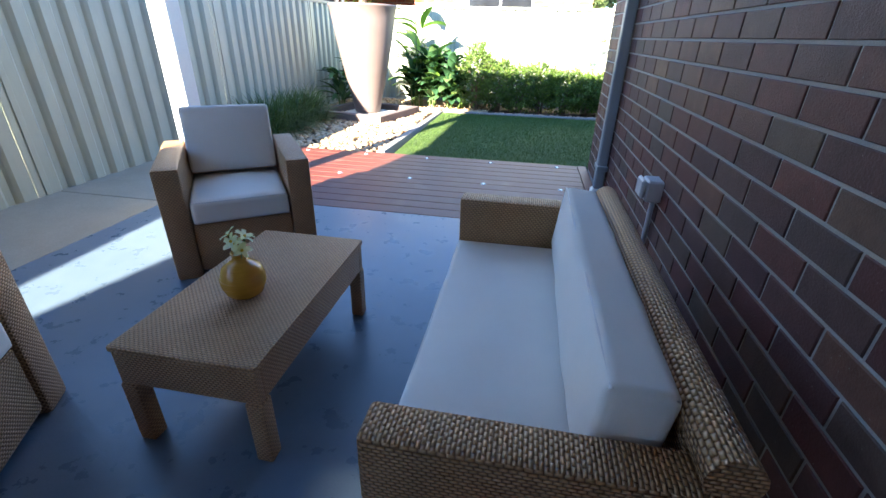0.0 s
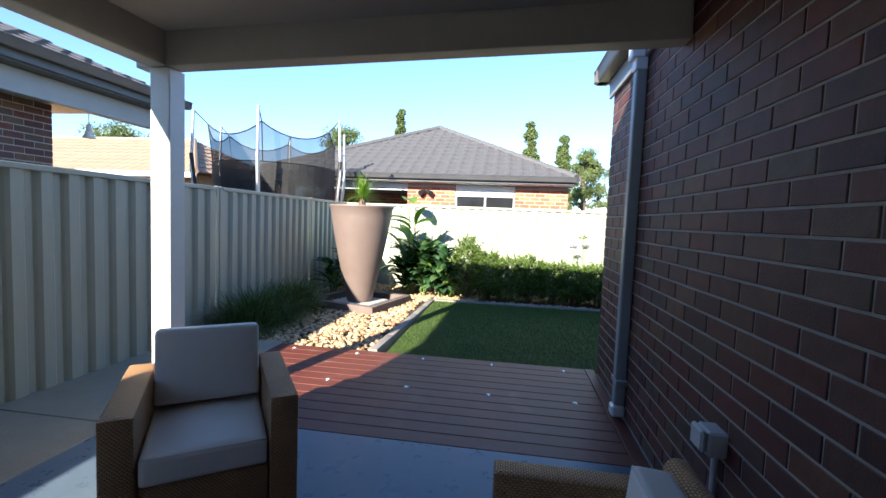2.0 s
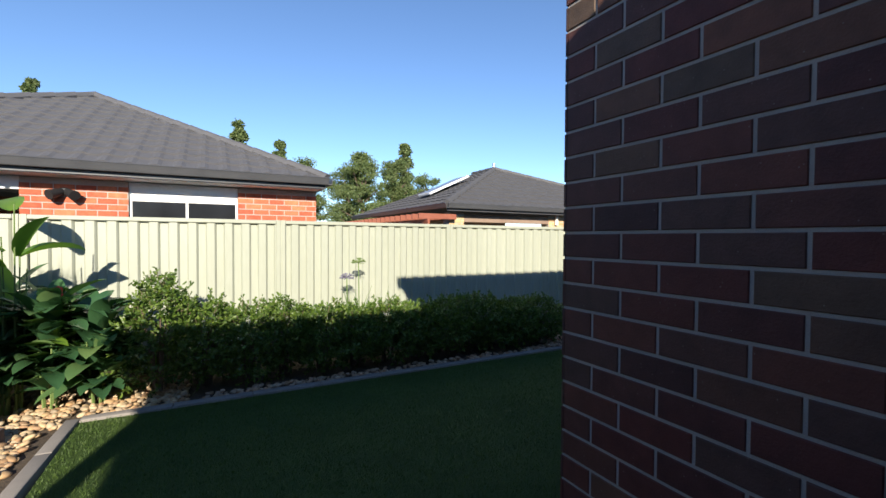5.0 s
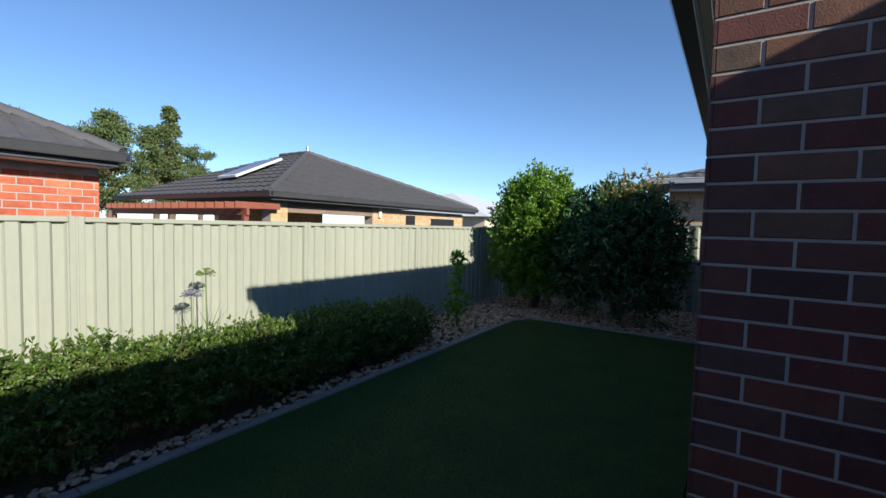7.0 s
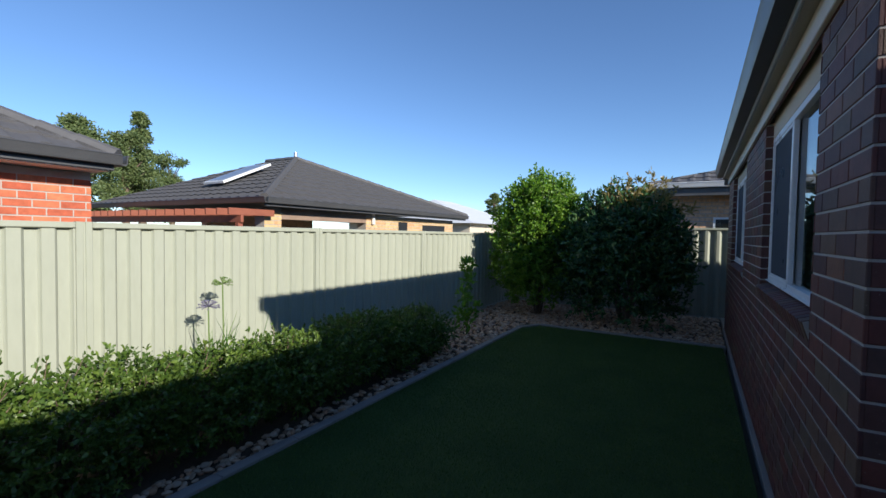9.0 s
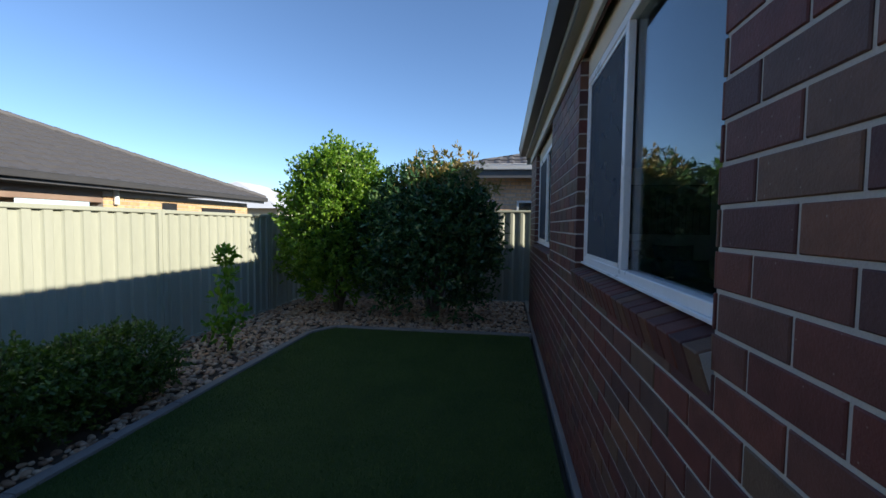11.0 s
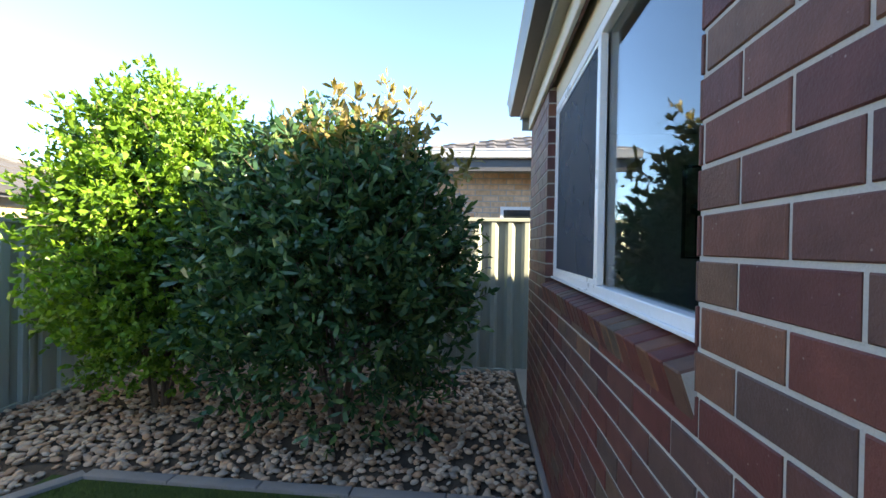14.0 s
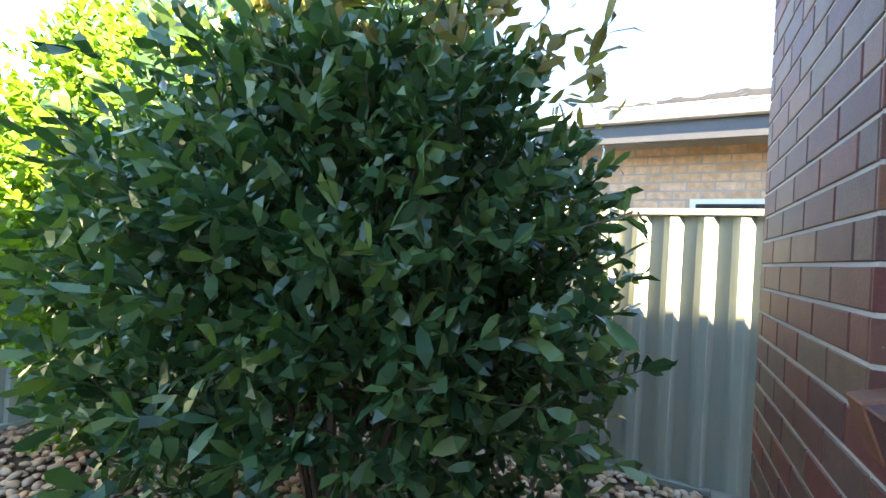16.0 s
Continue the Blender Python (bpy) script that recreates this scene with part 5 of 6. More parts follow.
# north-west neighbour: red brick under a grey tiled hip roof
nA = thing("neighbour_house", (-3.5, 10, 0), "red brick house with grey tiled hip roof beyond the back fence", "house")
AX0, AX1, AY, AZ = -7.3, 0.62, 6.25, 2.39
hip_roof(nA, AX0, AX1, AY, AY + 8.0, AZ, (-3.22, AY + 4.05, AZ + 1.92), (-3.22, AY + 4.0, AZ + 1.92), tile_grey)
boxed("fascia", (AX0 + 0.02, AY + 0.02, AZ - 0.16, AX1 - 0.02, AY + 0.05, AZ - 0.004), gutter_mat, nA)
boxed("fascia", (AX1 - 0.05, AY + 0.054, AZ - 0.16, AX1 - 0.02, AY + 8.0, AZ - 0.004), gutter_mat, nA)
gutter("gutter", (AX0, AY + 0.018, AZ - 0.10), (AX1 + 0.02, AY + 0.018, AZ - 0.10), (0, -1, 0), nA, gutter_mat)
gutter("gutter", (AX1 - 0.018, AY - 0.06, AZ - 0.10), (AX1 - 0.018, AY + 8, AZ - 0.10), (1, 0, 0), nA, gutter_mat)
boxed("eave_lining", (AX0 + 0.03, AY + 0.052, AZ - 0.17, AX1 - 0.055, AY + 0.5, AZ - 0.155), white_paint, nA, bevel=0)
WY = AY + 0.42
for a, b in ((-3.38, -2.18), (-0.72, 0.52)):
    boxed("wall", (a, WY, -0.1, b, WY + 0.22, AZ - 0.175), mortar, nA, bevel=0)
    brick_face("bricks", a, b, 0.9, AZ - 0.18, WY, "y", brick_red, nA, -1)
boxed("wall", (-2.178, WY, -0.1, -0.722, WY + 0.22, 1.0), mortar, nA, bevel=0)
boxed("east_wall", (0.30, WY + 0.224, -0.1, 0.52, WY + 7, AZ - 0.175), mortar, nA, bevel=0)
brick_face("bricks", WY, WY + 7, 0.9, AZ - 0.18, 0.52, "x", brick_red, nA, 1)
boxed("alfresco_back_wall", (AX0 + 0.5, WY + 3.0, -0.1, -3.384, WY + 3.2, AZ - 0.175), mortar, nA, bevel=0)
brick_face("bricks", AX0 + 0.5, -3.39, 0.9, AZ - 0.18, WY + 3.0, "y", brick_red, nA, -1)
boxed("alfresco_beam", (AX0 + 0.4, WY, AZ - 0.36, -3.384, WY + 0.12, AZ - 0.178), white_paint, nA)
boxed("brick_pier", (AX0 + 0.4, WY, -0.1, AX0 + 0.75, WY + 0.35, AZ - 0.37), mortar, nA, bevel=0)
brick_face("pier_bricks", AX0 + 0.4, AX0 + 0.75, 0.9, AZ - 0.37, WY, "y", brick_red, nA, -1)
win = boxed("window_frame", (-2.176, WY + 0.04, 1.0, -0.724, WY + 0.10, AZ - 0.18), white_alu, nA)
boxed("blind_panel", (-2.15, WY + 0.03, 1.93, -0.75, WY + 0.038, AZ - 0.19), white_paint, win, "white panel")
for a, b in ((-2.14, -1.46), (-1.42, -0.76)):
    boxed("pane", (a, WY + 0.030, 1.2, b, WY + 0.036, 1.925), dark_glass, win, bevel=0)
    # Black sheet in place of the unlit room's shade behind the pane.
    boxed("dark_room", (a, WY + 0.0375, 1.2, b, WY + 0.0395, 1.955), black_mat, win, bevel=0)
lamp = thing("security_light", (-3.0, WY - 0.06, 1.98), "dark twin spotlight on the neighbour's brick wall", "outdoor light")
bm = bmesh.new()
for s in (-1, 1):
    tube(bm, [(-2.9 + 0.03 * s, WY - 0.03, 2.02), (-2.9 + 0.14 * s, WY - 0.16, 1.96)], 0.05, 0.07, 12)
box(bm, -2.95, WY - 0.06, 1.97, -2.85, WY - 0.004, 2.07, bevel=0.01)
part("lamp_heads", bm, black_mat, lamp)

# north-east neighbour: yellow brick, charcoal hip roof
nB = thing("neighbour_house", (8, 11, 0), "yellow brick house with charcoal tiled hip roof", "house")
BX0, BX1, BY, BZ = 3.75, 12.3, 7.75, 2.22
apB = (7.35, BY + 3.3, 3.74)
hip_roof(nB, BX0, BX1, BY, BY + 7.5, BZ, apB, (7.35, BY + 4.6, 3.74), tile_dark)
boxed("fascia", (BX0 + 0.02, BY + 0.02, BZ - 0.16, BX1 - 0.02, BY + 0.05, BZ - 0.004), gutter_mat, nB)
gutter("gutter", (BX0, BY + 0.018, BZ - 0.10), (BX1 + 0.02, BY + 0.018, BZ - 0.10), (0, -1, 0), nB, gutter_mat)
gutter("gutter", (BX0 + 0.018, BY - 0.1, BZ - 0.10), (BX0 + 0.018, BY + 7.5, BZ - 0.10), (-1, 0, 0), nB, gutter_mat)
WB = BY + 0.35
for a, b in ((4.0, 4.42), (7.15, 11.9)):
    boxed("wall", (a, WB, -0.1, b, WB + 0.3, BZ - 0.175), mortar, nB, bevel=0)
    brick_face("bricks", a, b, 1.0, BZ - 0.18, WB, "y", brick_tan, nB, -1)
boxed("recess_beam", (4.424, WB, BZ - 0.40, 7.146, WB + 0.1, BZ - 0.178), mottled("brown_beam", (0.22, 0.15, 0.11), (0.28, 0.2, 0.15), 3, 60, 0.6), nB)
boxed("recess_wall", (4.0, WB + 2.0, -0.1, 7.15, WB + 2.2, BZ - 0.175), brick_orange, nB, bevel=0)
boxed("small_window", (8.6, WB - 0.02, 1.62, 9.05, WB - 0.005, 1.90), black_mat, nB)
boxed("long_window", (9.9, WB - 0.02, 1.62, 11.3, WB - 0.005, 1.84), black_mat, nB)
tubed("vent_pipe", [(7.4, WB - 0.05, 1.8), (7.4, WB - 0.05, 2.1)], 0.05, white_paint, nB)
tubed("roof_cowl", [(apB[0], apB[1], apB[2]), (apB[0], apB[1], apB[2] + 0.22)], 0.055, galv, nB)
sk = thing("roof_skylight", (5.3, 10.6, 3.0), "long white framed skylight on the charcoal tiled roof", "skylight")
mb = Matrix.Translation((5.35, 10.9, BZ + (5.35 - BX0) * 0.4555 + 0.08)) @ Matrix.Rotation(-math.atan(0.4555), 4, "Y")
boxed("frame", (-0.75, -0.42, 0, 0.75, 0.42, 0.06), white_alu, sk, m=mb)
boxed("pane", (-0.68, -0.35, 0.062, 0.68, 0.35, 0.068), galv, sk, m=mb, bevel=0)
pg = thing("pergola", (2.4, 8.6, 0), "red-brown stained timber pergola joined to the yellow brick house", "pergola")
red_wood = mottled("red_brown_timber", (0.20, 0.060, 0.035), (0.28, 0.09, 0.05), 5, 60, 0.6, bump=0.2)
boxed("beam", (3.30, BY + 0.1, 1.72, 3.36, BY + 6.5, 1.86), red_wood, pg)
first = boxed("rafter", (3.10, BY + 0.16, 1.864, 4.1, BY + 0.21, 1.99), red_wood, pg)
for k in range(1, 18):
    o = new("rafter", first.data)
    o.parent = pg
    o.location = (0, k * 0.36, 0)
for y in (BY + 0.2, BY + 6.4):
    boxed("pergola_post", (3.28, y - 0.05, -0.1, 3.38, y + 0.05, 1.717), red_wood, pg)

# farther white-roofed house, east neighbour, west neighbour, tan house
nD = thing("neighbour_house", (22, 13, 0), "pale steel roofed house far beyond the fences", "house")
bm = bmesh.new()
v = [bm.verts.new(p) for p in ((19.5, 11, 2.2), (30, 11, 2.2), (30, 21, 2.2), (19.5, 21, 2.2), (23.5, 16, 3.9), (26, 16, 3.9))]
for f in ((0, 1, 5, 4), (1, 2, 5), (2, 3, 4, 5), (3, 0, 4), (3, 2, 1, 0)):
    bm.faces.new([v[k] for k in f])
part("roof", bm, roof_white, nD, smooth=False)
boxed("wall", (20, 11.5, -0.1, 29.5, 20.5, 2.19), render_cream, nD)
nC = thing("neighbour_house", (14, -3, 0), "orange brick house with grey tiled roof beyond the side fence", "house")
hip_roof(nC, 9.5, 17.5, -9.5, 1.6, 2.82, (13.5, -2.4, 4.5), (13.5, -5.5, 4.5), tile_grey)
gutter("gutter", (9.52, -9.5, 2.71), (9.52, 1.6, 2.71), (-1, 0, 0), nC, white_alu)
boxed("fascia", (9.52, -9.5, 2.53, 9.56, 1.6, 2.71), gutter_mat, nC)
boxed("wall", (10.0, -9, -0.1, 17, 1.2, 2.65), mortar, nC, bevel=0)
brick_face("bricks", -4.0, 1.2, 1.0, 2.63, 10.0, "x", brick_orange, nC, -1)
wn_c = boxed("window_frame", (9.95, -0.95, 1.2, 9.99, 0.16, 2.06), white_alu, nC)
boxed("pane", (9.94, -0.90, 1.25, 9.948, 0.11, 2.01), glass, wn_c, bevel=0)
# Black sheet close behind the glass, painting the room's darkness.
boxed("dark_room", (9.9485, -0.90, 1.25, 9.9495, 0.11, 2.01), black_mat, wn_c, bevel=0)

nW = thing("neighbour_house", (-9, -2, 0), "dark brick house with grey fascia and covered terrace", "house")
WX, WYE, WZ = -6.25, 2.55, 3.10
hip_roof(nW, -14.5, WX, -8.5, WYE, WZ, (-10.4, -2.9, WZ + 1.8), (-10.4, -3.0, WZ + 1.8), tile_grey)
boxed("fascia", (WX - 0.05, -8.5, WZ - 0.20, WX - 0.02, WYE - 0.02, WZ - 0.004), gutter_mat, nW)
boxed("fascia", (-14.5, WYE - 0.05, WZ - 0.20, WX - 0.054, WYE - 0.02, WZ - 0.004), gutter_mat, nW)
gutter("gutter", (WX - 0.018, -8.5, WZ - 0.11), (WX - 0.018, WYE + 0.09, WZ - 0.11), (1, 0, 0), nW, gutter_mat)
gutter("gutter", (-14.5, WYE - 0.018, WZ - 0.11), (WX + 0.09, WYE - 0.018, WZ - 0.11), (0, 1, 0), nW, gutter_mat)
boxed("terrace_beam", (WX - 0.42, -8.4, WZ - 0.50, WX - 0.28, WYE - 0.25, WZ - 0.22), trim_grey, nW)
boxed("terrace_ceiling", (-14.4, -8.4, WZ - 0.215, WX - 0.056, WYE - 0.056, WZ - 0.203), gutter_mat, nW, bevel=0)
boxed("wall", (-14.0, -8.0, -0.1, WX - 0.80, 1.1, WZ - 0.217), mortar, nW, bevel=0)
brick_face("bricks", -8.0, 1.1, 1.0, WZ - 0.22, WX - 0.80, "x", brick_many, nW, 1)
brick_face("bricks", -14.0, WX - 0.8, 1.0, WZ - 0.22, 1.1, "y", brick_many, nW, 1)
for y in (0.15, 1.45):
    hl = thing("hanging_light", (WX - 1.0, y, WZ - 0.65), "white ribbed pendant light under the neighbour's terrace roof", "pendant light", "pendant lights")
    x = WX - 0.60
    tubed("cord", [(x, y, WZ - 0.21), (x, y, WZ - 0.62)], 0.006, white_paint, hl, sides=5)
    part("shade", lathe(bmesh.new(), [(0.02, WZ - 0.60), (0.035, WZ - 0.66), (0.03, WZ - 0.68), (0.05, WZ - 0.72), (0.045, WZ - 0.74), (0.085, WZ - 0.80), (0.0, WZ - 0.79)], (x, y), 18), white_paint, hl)

nE = thing("neighbour_house", (-13, 11, 0), "house with tan tiled hip roof behind the trampoline", "house")
hip_roof(nE, -23, -9.2, 6.6, 12.4, 2.35, (-20.0, 9.5, 3.65), (-11.5, 9.5, 3.65), tile_tan)
boxed("fascia", (-22, 6.62, 2.2, -9.2, 6.66, 2.345), white_alu, nE)
boxed("wall", (-22.5, 7.0, -0.1, -9.6, 12, 2.33), brick_tan, nE, bevel=0)

# ---- distant trees ----


def tree(x, y, h, r, seed, shape="round", label="tall gum tree beyond the roofs"):
    rg = np.random.default_rng(seed)
    t = thing("tree", (x, y, -0.12), label, "tree", "trees beyond the houses")
    part("trunk", tube(bmesh.new(), [(x, y, -0.12), (x + 0.2, y, h * 0.4), (x - 0.1, y, h * 0.8)], 0.035 * h, 0.01 * h, 8), bark, t)
    bm, chunks = bmesh.new(), []
    for k in range(64):
        a, e = rg.uniform(0, 6.28), rg.uniform(0.30, 0.98)
        rr = r * (rg.uniform(0.1, 1.0) * math.sin(math.pi * min(1, 0.25 + 0.72 * e)) ** 0.6 * 1.1 if shape == "round" else rg.uniform(0.3, 1.0) * (1.12 - e))
        c = np.array((x + rr * math.cos(a), y + rr * math.sin(a), h * e))
        if k % 2 == 0:
            tube(bm, [(x, y, h * e * 0.75), tuple(c)], 0.008 * h, 0.003 * h, 5)
        s = r * rg.uniform(0.16, 0.30) * (1.0 if shape == "round" else 1.25 - 0.6 * e)
        p, nn = blob_points(rg, 230, c, (s * 1.2, s * 1.2, s * 0.7), 5, 0.98)
        chunks.append(leaves(rg, p, nn, 0.018 * h + 0.05, 0.008 * h + 0.02))
    part("limb_frame", bm, bark, t)
    raw("crown", *merge(chunks), gum_leaf, t, kind="stuff")
    return t


for (x, y, h, r, s, shape) in ((-9.6, 30, 9.9, 0.9, 1, "cone"), (0.6, 31, 9.3, 1.2, 2, "cone"), (3.2, 31, 8.3, 1.2, 14, "cone"), (6.2, 40, 8.6, 2.2, 3, "round"), (10, 38, 7.6, 3.0, 4, "round"), (15.6, 38, 10.6, 1.9, 5, "cone"), (13.6, 36, 8.3, 2.4, 6, "round"), (21.0, 44, 8.6, 2.8, 7, "round"), (-14, 30, 8.3, 3.2, 8, "round"), (-27, 22, 7.0, 3.4, 9, "round"), (-31, 16, 6.3, 2.8, 10, "round"), (52, 24, 7.0, 1.6, 12, "round"), (8.6, 30, 7.6, 2.0, 13, "round")):
    tree(x, y, h, r, s, shape)


# ---- pebbles ----


def pebble_bed(name, boxes, count, one, many, near, size, label, seed, skip=lambda x, y: False):
    rg = np.random.default_rng(seed)
    bm = bmesh.new()
    bmesh.ops.create_icosphere(bm, subdivisions=1, radius=1.0)
    bm2 = bmesh.new()
    bmesh.ops.create_icosphere(bm2, subdivisions=2, radius=1.0)
    V = np.array([tuple(v.co) for v in bm2.verts])
    F = np.array([[v.index for v in f.verts] for f in bm2.faces])
    Vl = np.array([tuple(v.co) for v in bm.verts])
    Fl = np.array([[v.index for v in f.verts] for f in bm.faces])
    bm.free(), bm2.free()
    areas = np.array([(b[2] - b[0]) * (b[3] - b[1]) for b in boxes])
    bed = thing(name, (0, 0, -0.045), label, "pebbles", kind="structure")
    shapes = []
    for k in range(6):
        q = V * (1 + 0.10 * np.sin(V[:, [1, 2, 0]] * (2.1 + k) + k))
        me = bpy.data.meshes.new("pebble")
        me.from_pydata((q * (1, 0.72, 0.48)).tolist(), [], F.tolist())
        finish(me, one, True)
        shapes.append(me)
    singles, vs, fs, n = 0, [], [], 0
    for i in range(count):
        b = boxes[rg.choice(len(boxes), p=areas / areas.sum())]
        x, y = rg.uniform(b[0], b[2]), rg.uniform(b[1], b[3])
        if skip(x, y):
            continue
        s = size * rg.uniform(0.6, 1.35)
        z = -0.045 + s * 0.35 + rg.uniform(0, 0.018)
        rot = Euler((rg.uniform(-0.4, 0.4), rg.uniform(-0.4, 0.4), rg.uniform(0, 6.28))).to_matrix()
        if near(x, y) and singles < 290:
            o = new("pebble", shapes[i % 6])
            o.parent = bed
            o.matrix_basis = Matrix.Translation((x, y, z + 0.045)) @ rot.to_4x4() @ Matrix.Diagonal((s, s, s, 1))
            singles += 1
            continue
        q = (Vl if s < size * 0.8 else V)
        f = (Fl if s < size * 0.8 else F)
        q = q * (1 + 0.10 * np.sin(q[:, [1, 2, 0]] * (2.1 + i % 5) + i)) * (s, s * 0.72, s * 0.48)
        vs.append(q @ np.array(rot).T + (x, y, z))
        fs.append(f + n)
        n += len(q)
    raw("pebbles", np.concatenate(vs), np.concatenate(fs), many, bed, smooth=True, kind="stuff")


pebble_bed("pebble_bed_west", ((FENCE_W + 0.05, 0.13, -3.25, 3.0), (-3.25, 0.10, EDGE_X - 0.16, 3.0), (FENCE_W + 0.05, 3.0, EDGE_X - 0.06, FENCE_N - 0.05), (EDGE_X, EDGE_Y + 0.09, -1.3, 4.2)), 6200, stone_one, stone_many, lambda x, y: -3.3 < x < EDGE_X - 0.1 and y < 1.6, 0.029, "tan and brown rounded river pebbles in the garden bed", 1, lambda x, y: abs(x - PX) < 0.42 and abs(y - PY) < 0.42)
pebble_bed("pebble_bed_east", ((EDGE_E + 0.10, 0.06, FENCE_E - 0.04, 4.4), (2.9, EDGE_Y + 0.10, EDGE_E + 0.05, 4.4), (-1.2, EDGE_Y + 0.08, 2.9, EDGE_Y + 0.30)), 6800, stone2_one, stone2_many, lambda x, y: x > 5.7 and y < 1.3, 0.029, "grey-brown rounded pebbles under the shrubs", 2)

# ---- turf blades ----
rg = np.random.default_rng(77)
n = 90000
c = np.stack([rg.uniform(EDGE_X + 0.05, EDGE_E - 0.03, n), rg.uniform(DECK[3] + 0.02, EDGE_Y - 0.03, n), np.full(n, -0.012)], 1)
a = rg.uniform(0, 6.28, n)
s = np.stack([np.cos(a), np.sin(a), np.zeros(n)], 1) * 0.0022
tip = c + np.stack([rg.normal(0, 0.008, n), rg.normal(0, 0.008, n), rg.uniform(0.012, 0.026, n)], 1)
v = np.stack([c - s, c + s, tip], 1).reshape(-1, 3)
f = np.arange(3 * n).reshape(-1, 3)
blade_mat = leaf_mat("turf_blade", (0.036, 0.074, 0.013), (0.066, 0.118, 0.020), (0.112, 0.170, 0.036), 0.6, 0.2)
raw("turf_blades", v, f, blade_mat, None, "short upright green turf blades", kind="stuff", category="grass")

# ---- bricks of our house, piece by piece ----
BT = 0.012


def brick_mesh(length, mat):
    bm = bmesh.new()
    box(bm, 0, -BT, 0, length, 0, COURSE - 0.010)
    bmesh.ops.bevel(bm, geom=[e for e in bm.edges if all(v.co.y > -0.001 for v in e.verts)], offset=0.0025, segments=1, affect="EDGES")
    me = bpy.data.meshes.new("brick")
    bm.to_mesh(me)
    bm.free()
    return finish(me, mat, False)


_cache = {}


def lay(parent, a, b, z, frame_m, single, pile):
    L = round(b - a, 3)
    if L < 0.03:
        return
    if single:
        if L not in _cache:
            _cache[L] = brick_mesh(L, brick_one)
        o = new("brick", _cache[L])
        o.parent = parent
        o.matrix_basis = frame_m @ Matrix.Translation((a, 0, z))
    else:
        key = ("far", L)
        if key not in _cache:
            me = brick_mesh(L, None)
            _cache[key] = (np.array([tuple(v.co) for v in me.vertices]), [tuple(p.vertices) for p in me.polygons])
        V, F = _cache[key]
        M = np.array(frame_m @ Matrix.Translation((a, 0, z)))
        k = sum(len(q) for q in pile[0])
        pile[0].append(V @ M[:3, :3].T + M[:3, 3])
        pile[1].extend([tuple(i + k for i in p) for p in F])


def brick_wall(name, frame_m, length, z_rows, holes, near, half, shift=1):
    """Stretcher bond along the frame's x, proud faces towards its +y."""
    w = thing(name, (0, 0, 0), "dark maroon-brown bricks in stretcher bond with pale joints", "brickwork", kind="structure")
    pile, singles = ([], []), 0
    for r in range(z_rows):
        z = r * COURSE + 0.010
        x = -half if r % 2 == shift else 0.0
        while x < length:
            a, b = max(x, 0.0), min(x + UNIT - 0.010, length)
            x += UNIT
            pieces = [(a, b)]
            for h in holes:
                if h[2] + 0.02 < z + 0.04 < h[3]:
                    nxt = []
                    for p, q in pieces:
                        if q <= h[0] or p >= h[1]:
                            nxt.append((p, q))
                        else:
                            if p < h[0]:
                                nxt.append((p, h[0]))
                            if q > h[1]:
                                nxt.append((h[1], q))
                    pieces = nxt
            for p, q in pieces:
                s = near(p, z) and singles < 300
                singles += s
                lay(w, p, q, z, frame_m, s, pile)
    if pile[0]:
        raw("bricks", np.concatenate(pile[0]), pile[1], brick_many, w, kind="stuff")


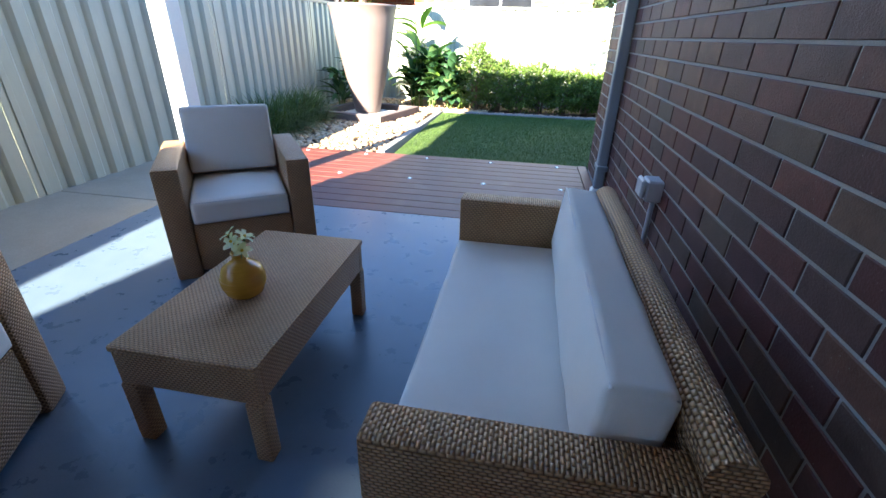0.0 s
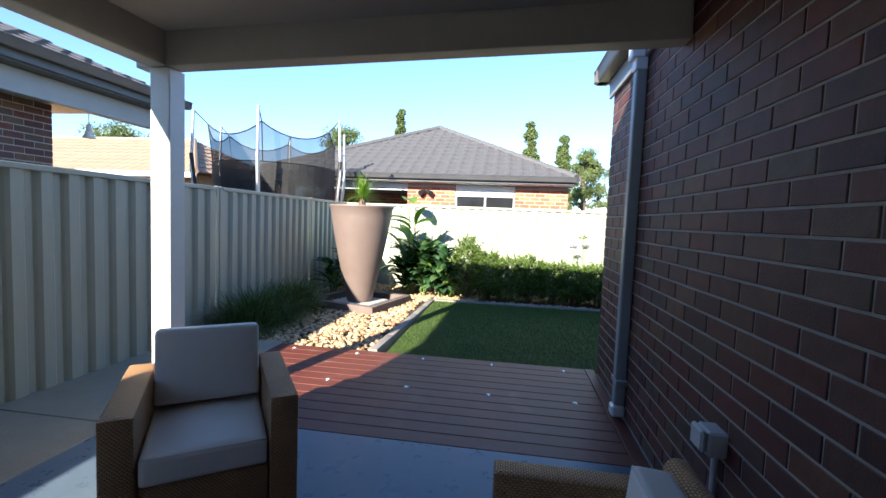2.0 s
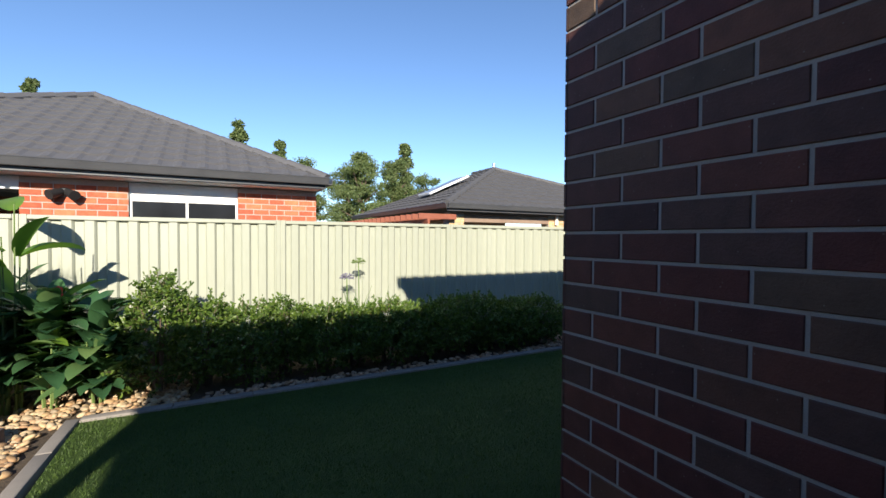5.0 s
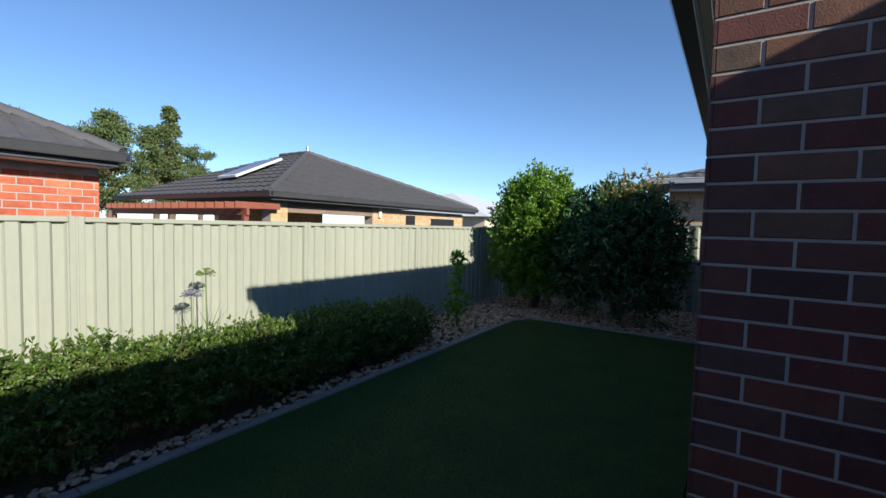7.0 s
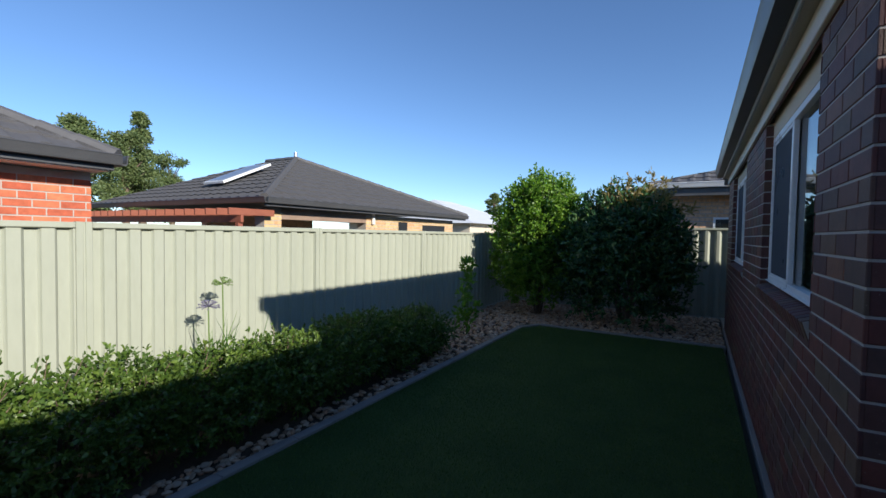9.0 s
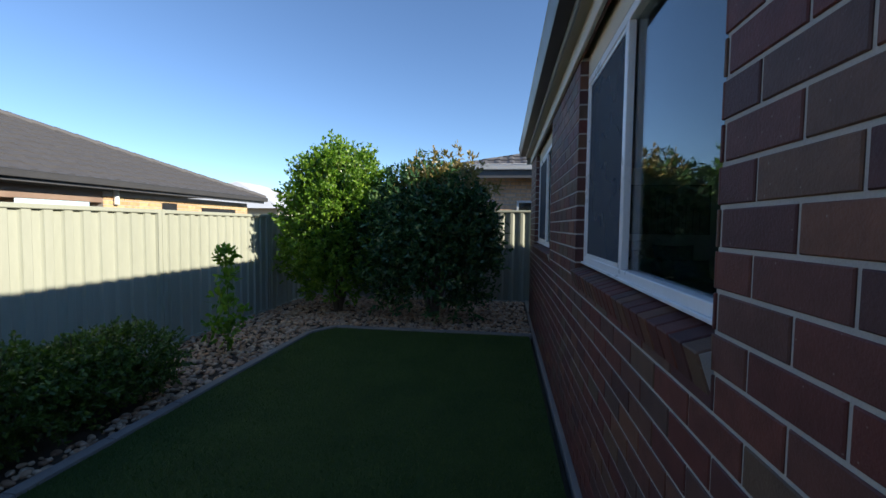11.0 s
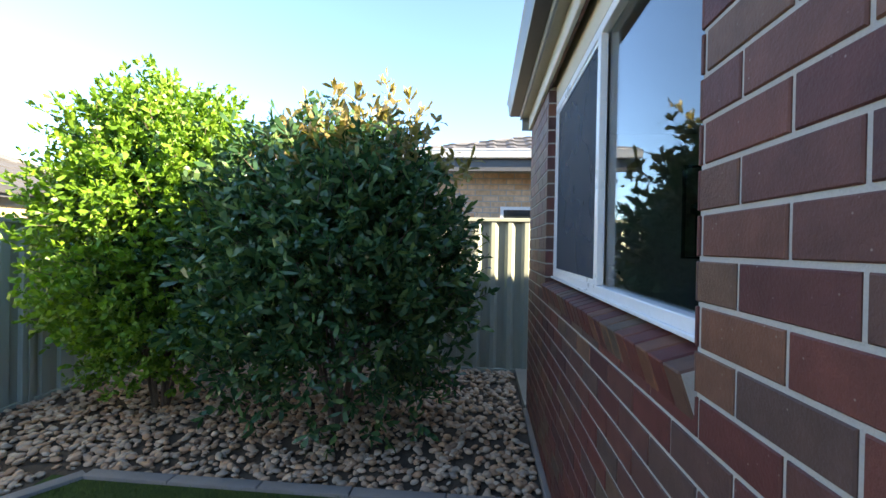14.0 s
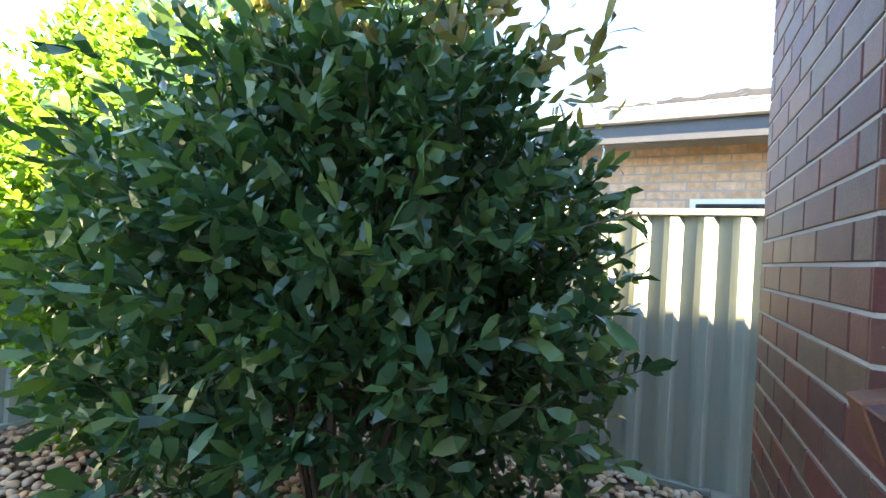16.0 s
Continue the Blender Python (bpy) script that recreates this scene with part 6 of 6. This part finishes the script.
ROWS = int(WALL_TOP / COURSE)
west_m = Matrix(((0, -1, 0, -0.004), (-1, 0, 0, -0.0085), (0, 0, 1, 0.0), (0, 0, 0, 1)))
brick_wall("west_brickwork", west_m, 7.2, ROWS + 1, (), lambda x, z: 0.2 < x < 2.6, 0.11, 0)
north_m = Matrix(((1, 0, 0, -0.0045), (0, 1, 0, 0.004), (0, 0, 1, 0.0), (0, 0, 0, 1)))
brick_wall("north_brickwork", north_m, HOUSE_E, ROWS + 1, [(h[0] + 0.0135, h[1] + 0.0135, h[2], h[3]) for h in HOLES], lambda x, z: 1.8 < x < 5.0 and z < 2.3, 0.12)
# returns at the window openings and the corner, sloped sill bricks
ret = thing("window_reveal_bricks", (0, 0, 0), "dark bricks turning into the window openings", "brickwork", kind="structure")
end_me = None
for (x0, x1) in ((WIN1[0], WIN1[1]), (WIN2[0], WIN2[1])):
    for xe, s in ((x0, 1), (x1, -1)):
        for r in range(int((WIN_Z[0] - 0.13) / COURSE) + 1, ROWS + 1):
            z = r * COURSE + 0.010
            if z + 0.076 > WALL_TOP:
                continue
            if end_me is None:
                bm = bmesh.new()
                box(bm, -0.004, -0.10, 0.0, 0.004, 0.005, COURSE - 0.010, bevel=0.0015)
                end_me = bpy.data.meshes.new("brick_end")
                bm.to_mesh(end_me)
                bm.free()
                finish(end_me, brick_one, False)
            o = new("brick_end", end_me)
            o.parent = ret
            o.location = (xe + s * 0.003, 0, z)
sill_me = None
for nm, (x0, x1) in (("brick_sill", (WIN1[0], WIN1[1])), ("brick_sill", (WIN2[0], WIN2[1]))):
    sl = thing(nm, ((x0 + x1) / 2, 0, WIN_Z[0] - 0.1), "sloping sill of dark bricks on edge under the white window", "window sill", kind="structure")
    k = int((x1 - x0 + 0.02) / 0.086)
    M = Matrix.Translation((0, 0.036, WIN_Z[0] - 0.045)) @ Matrix.Rotation(radians(-18), 4, "X")
    boxed("sill_mortar", (x0 + 0.002, -0.100, -0.098, x1 - 0.002, -0.005, -0.005), mortar, sl, bevel=0.0, m=M)
    step = (x1 - x0) / k
    for i in range(k):
        if sill_me is None:
            bm = bmesh.new()
            box(bm, 0.005, -0.105, -0.102, 0.081, 0.0, 0.0, bevel=0.0035)
            bmesh.ops.transform(bm, matrix=Matrix.Rotation(radians(-18), 4, "X"), verts=bm.verts)
            sill_me = bpy.data.meshes.new("sill_brick")
            bm.to_mesh(sill_me)
            bm.free()
            finish(sill_me, brick_one, False)
        o = new("sill_brick", sill_me)
        o.parent = sl
        o.location = (x0 + i * step - (x0 + x1) / 2, 0.036, 0.055)
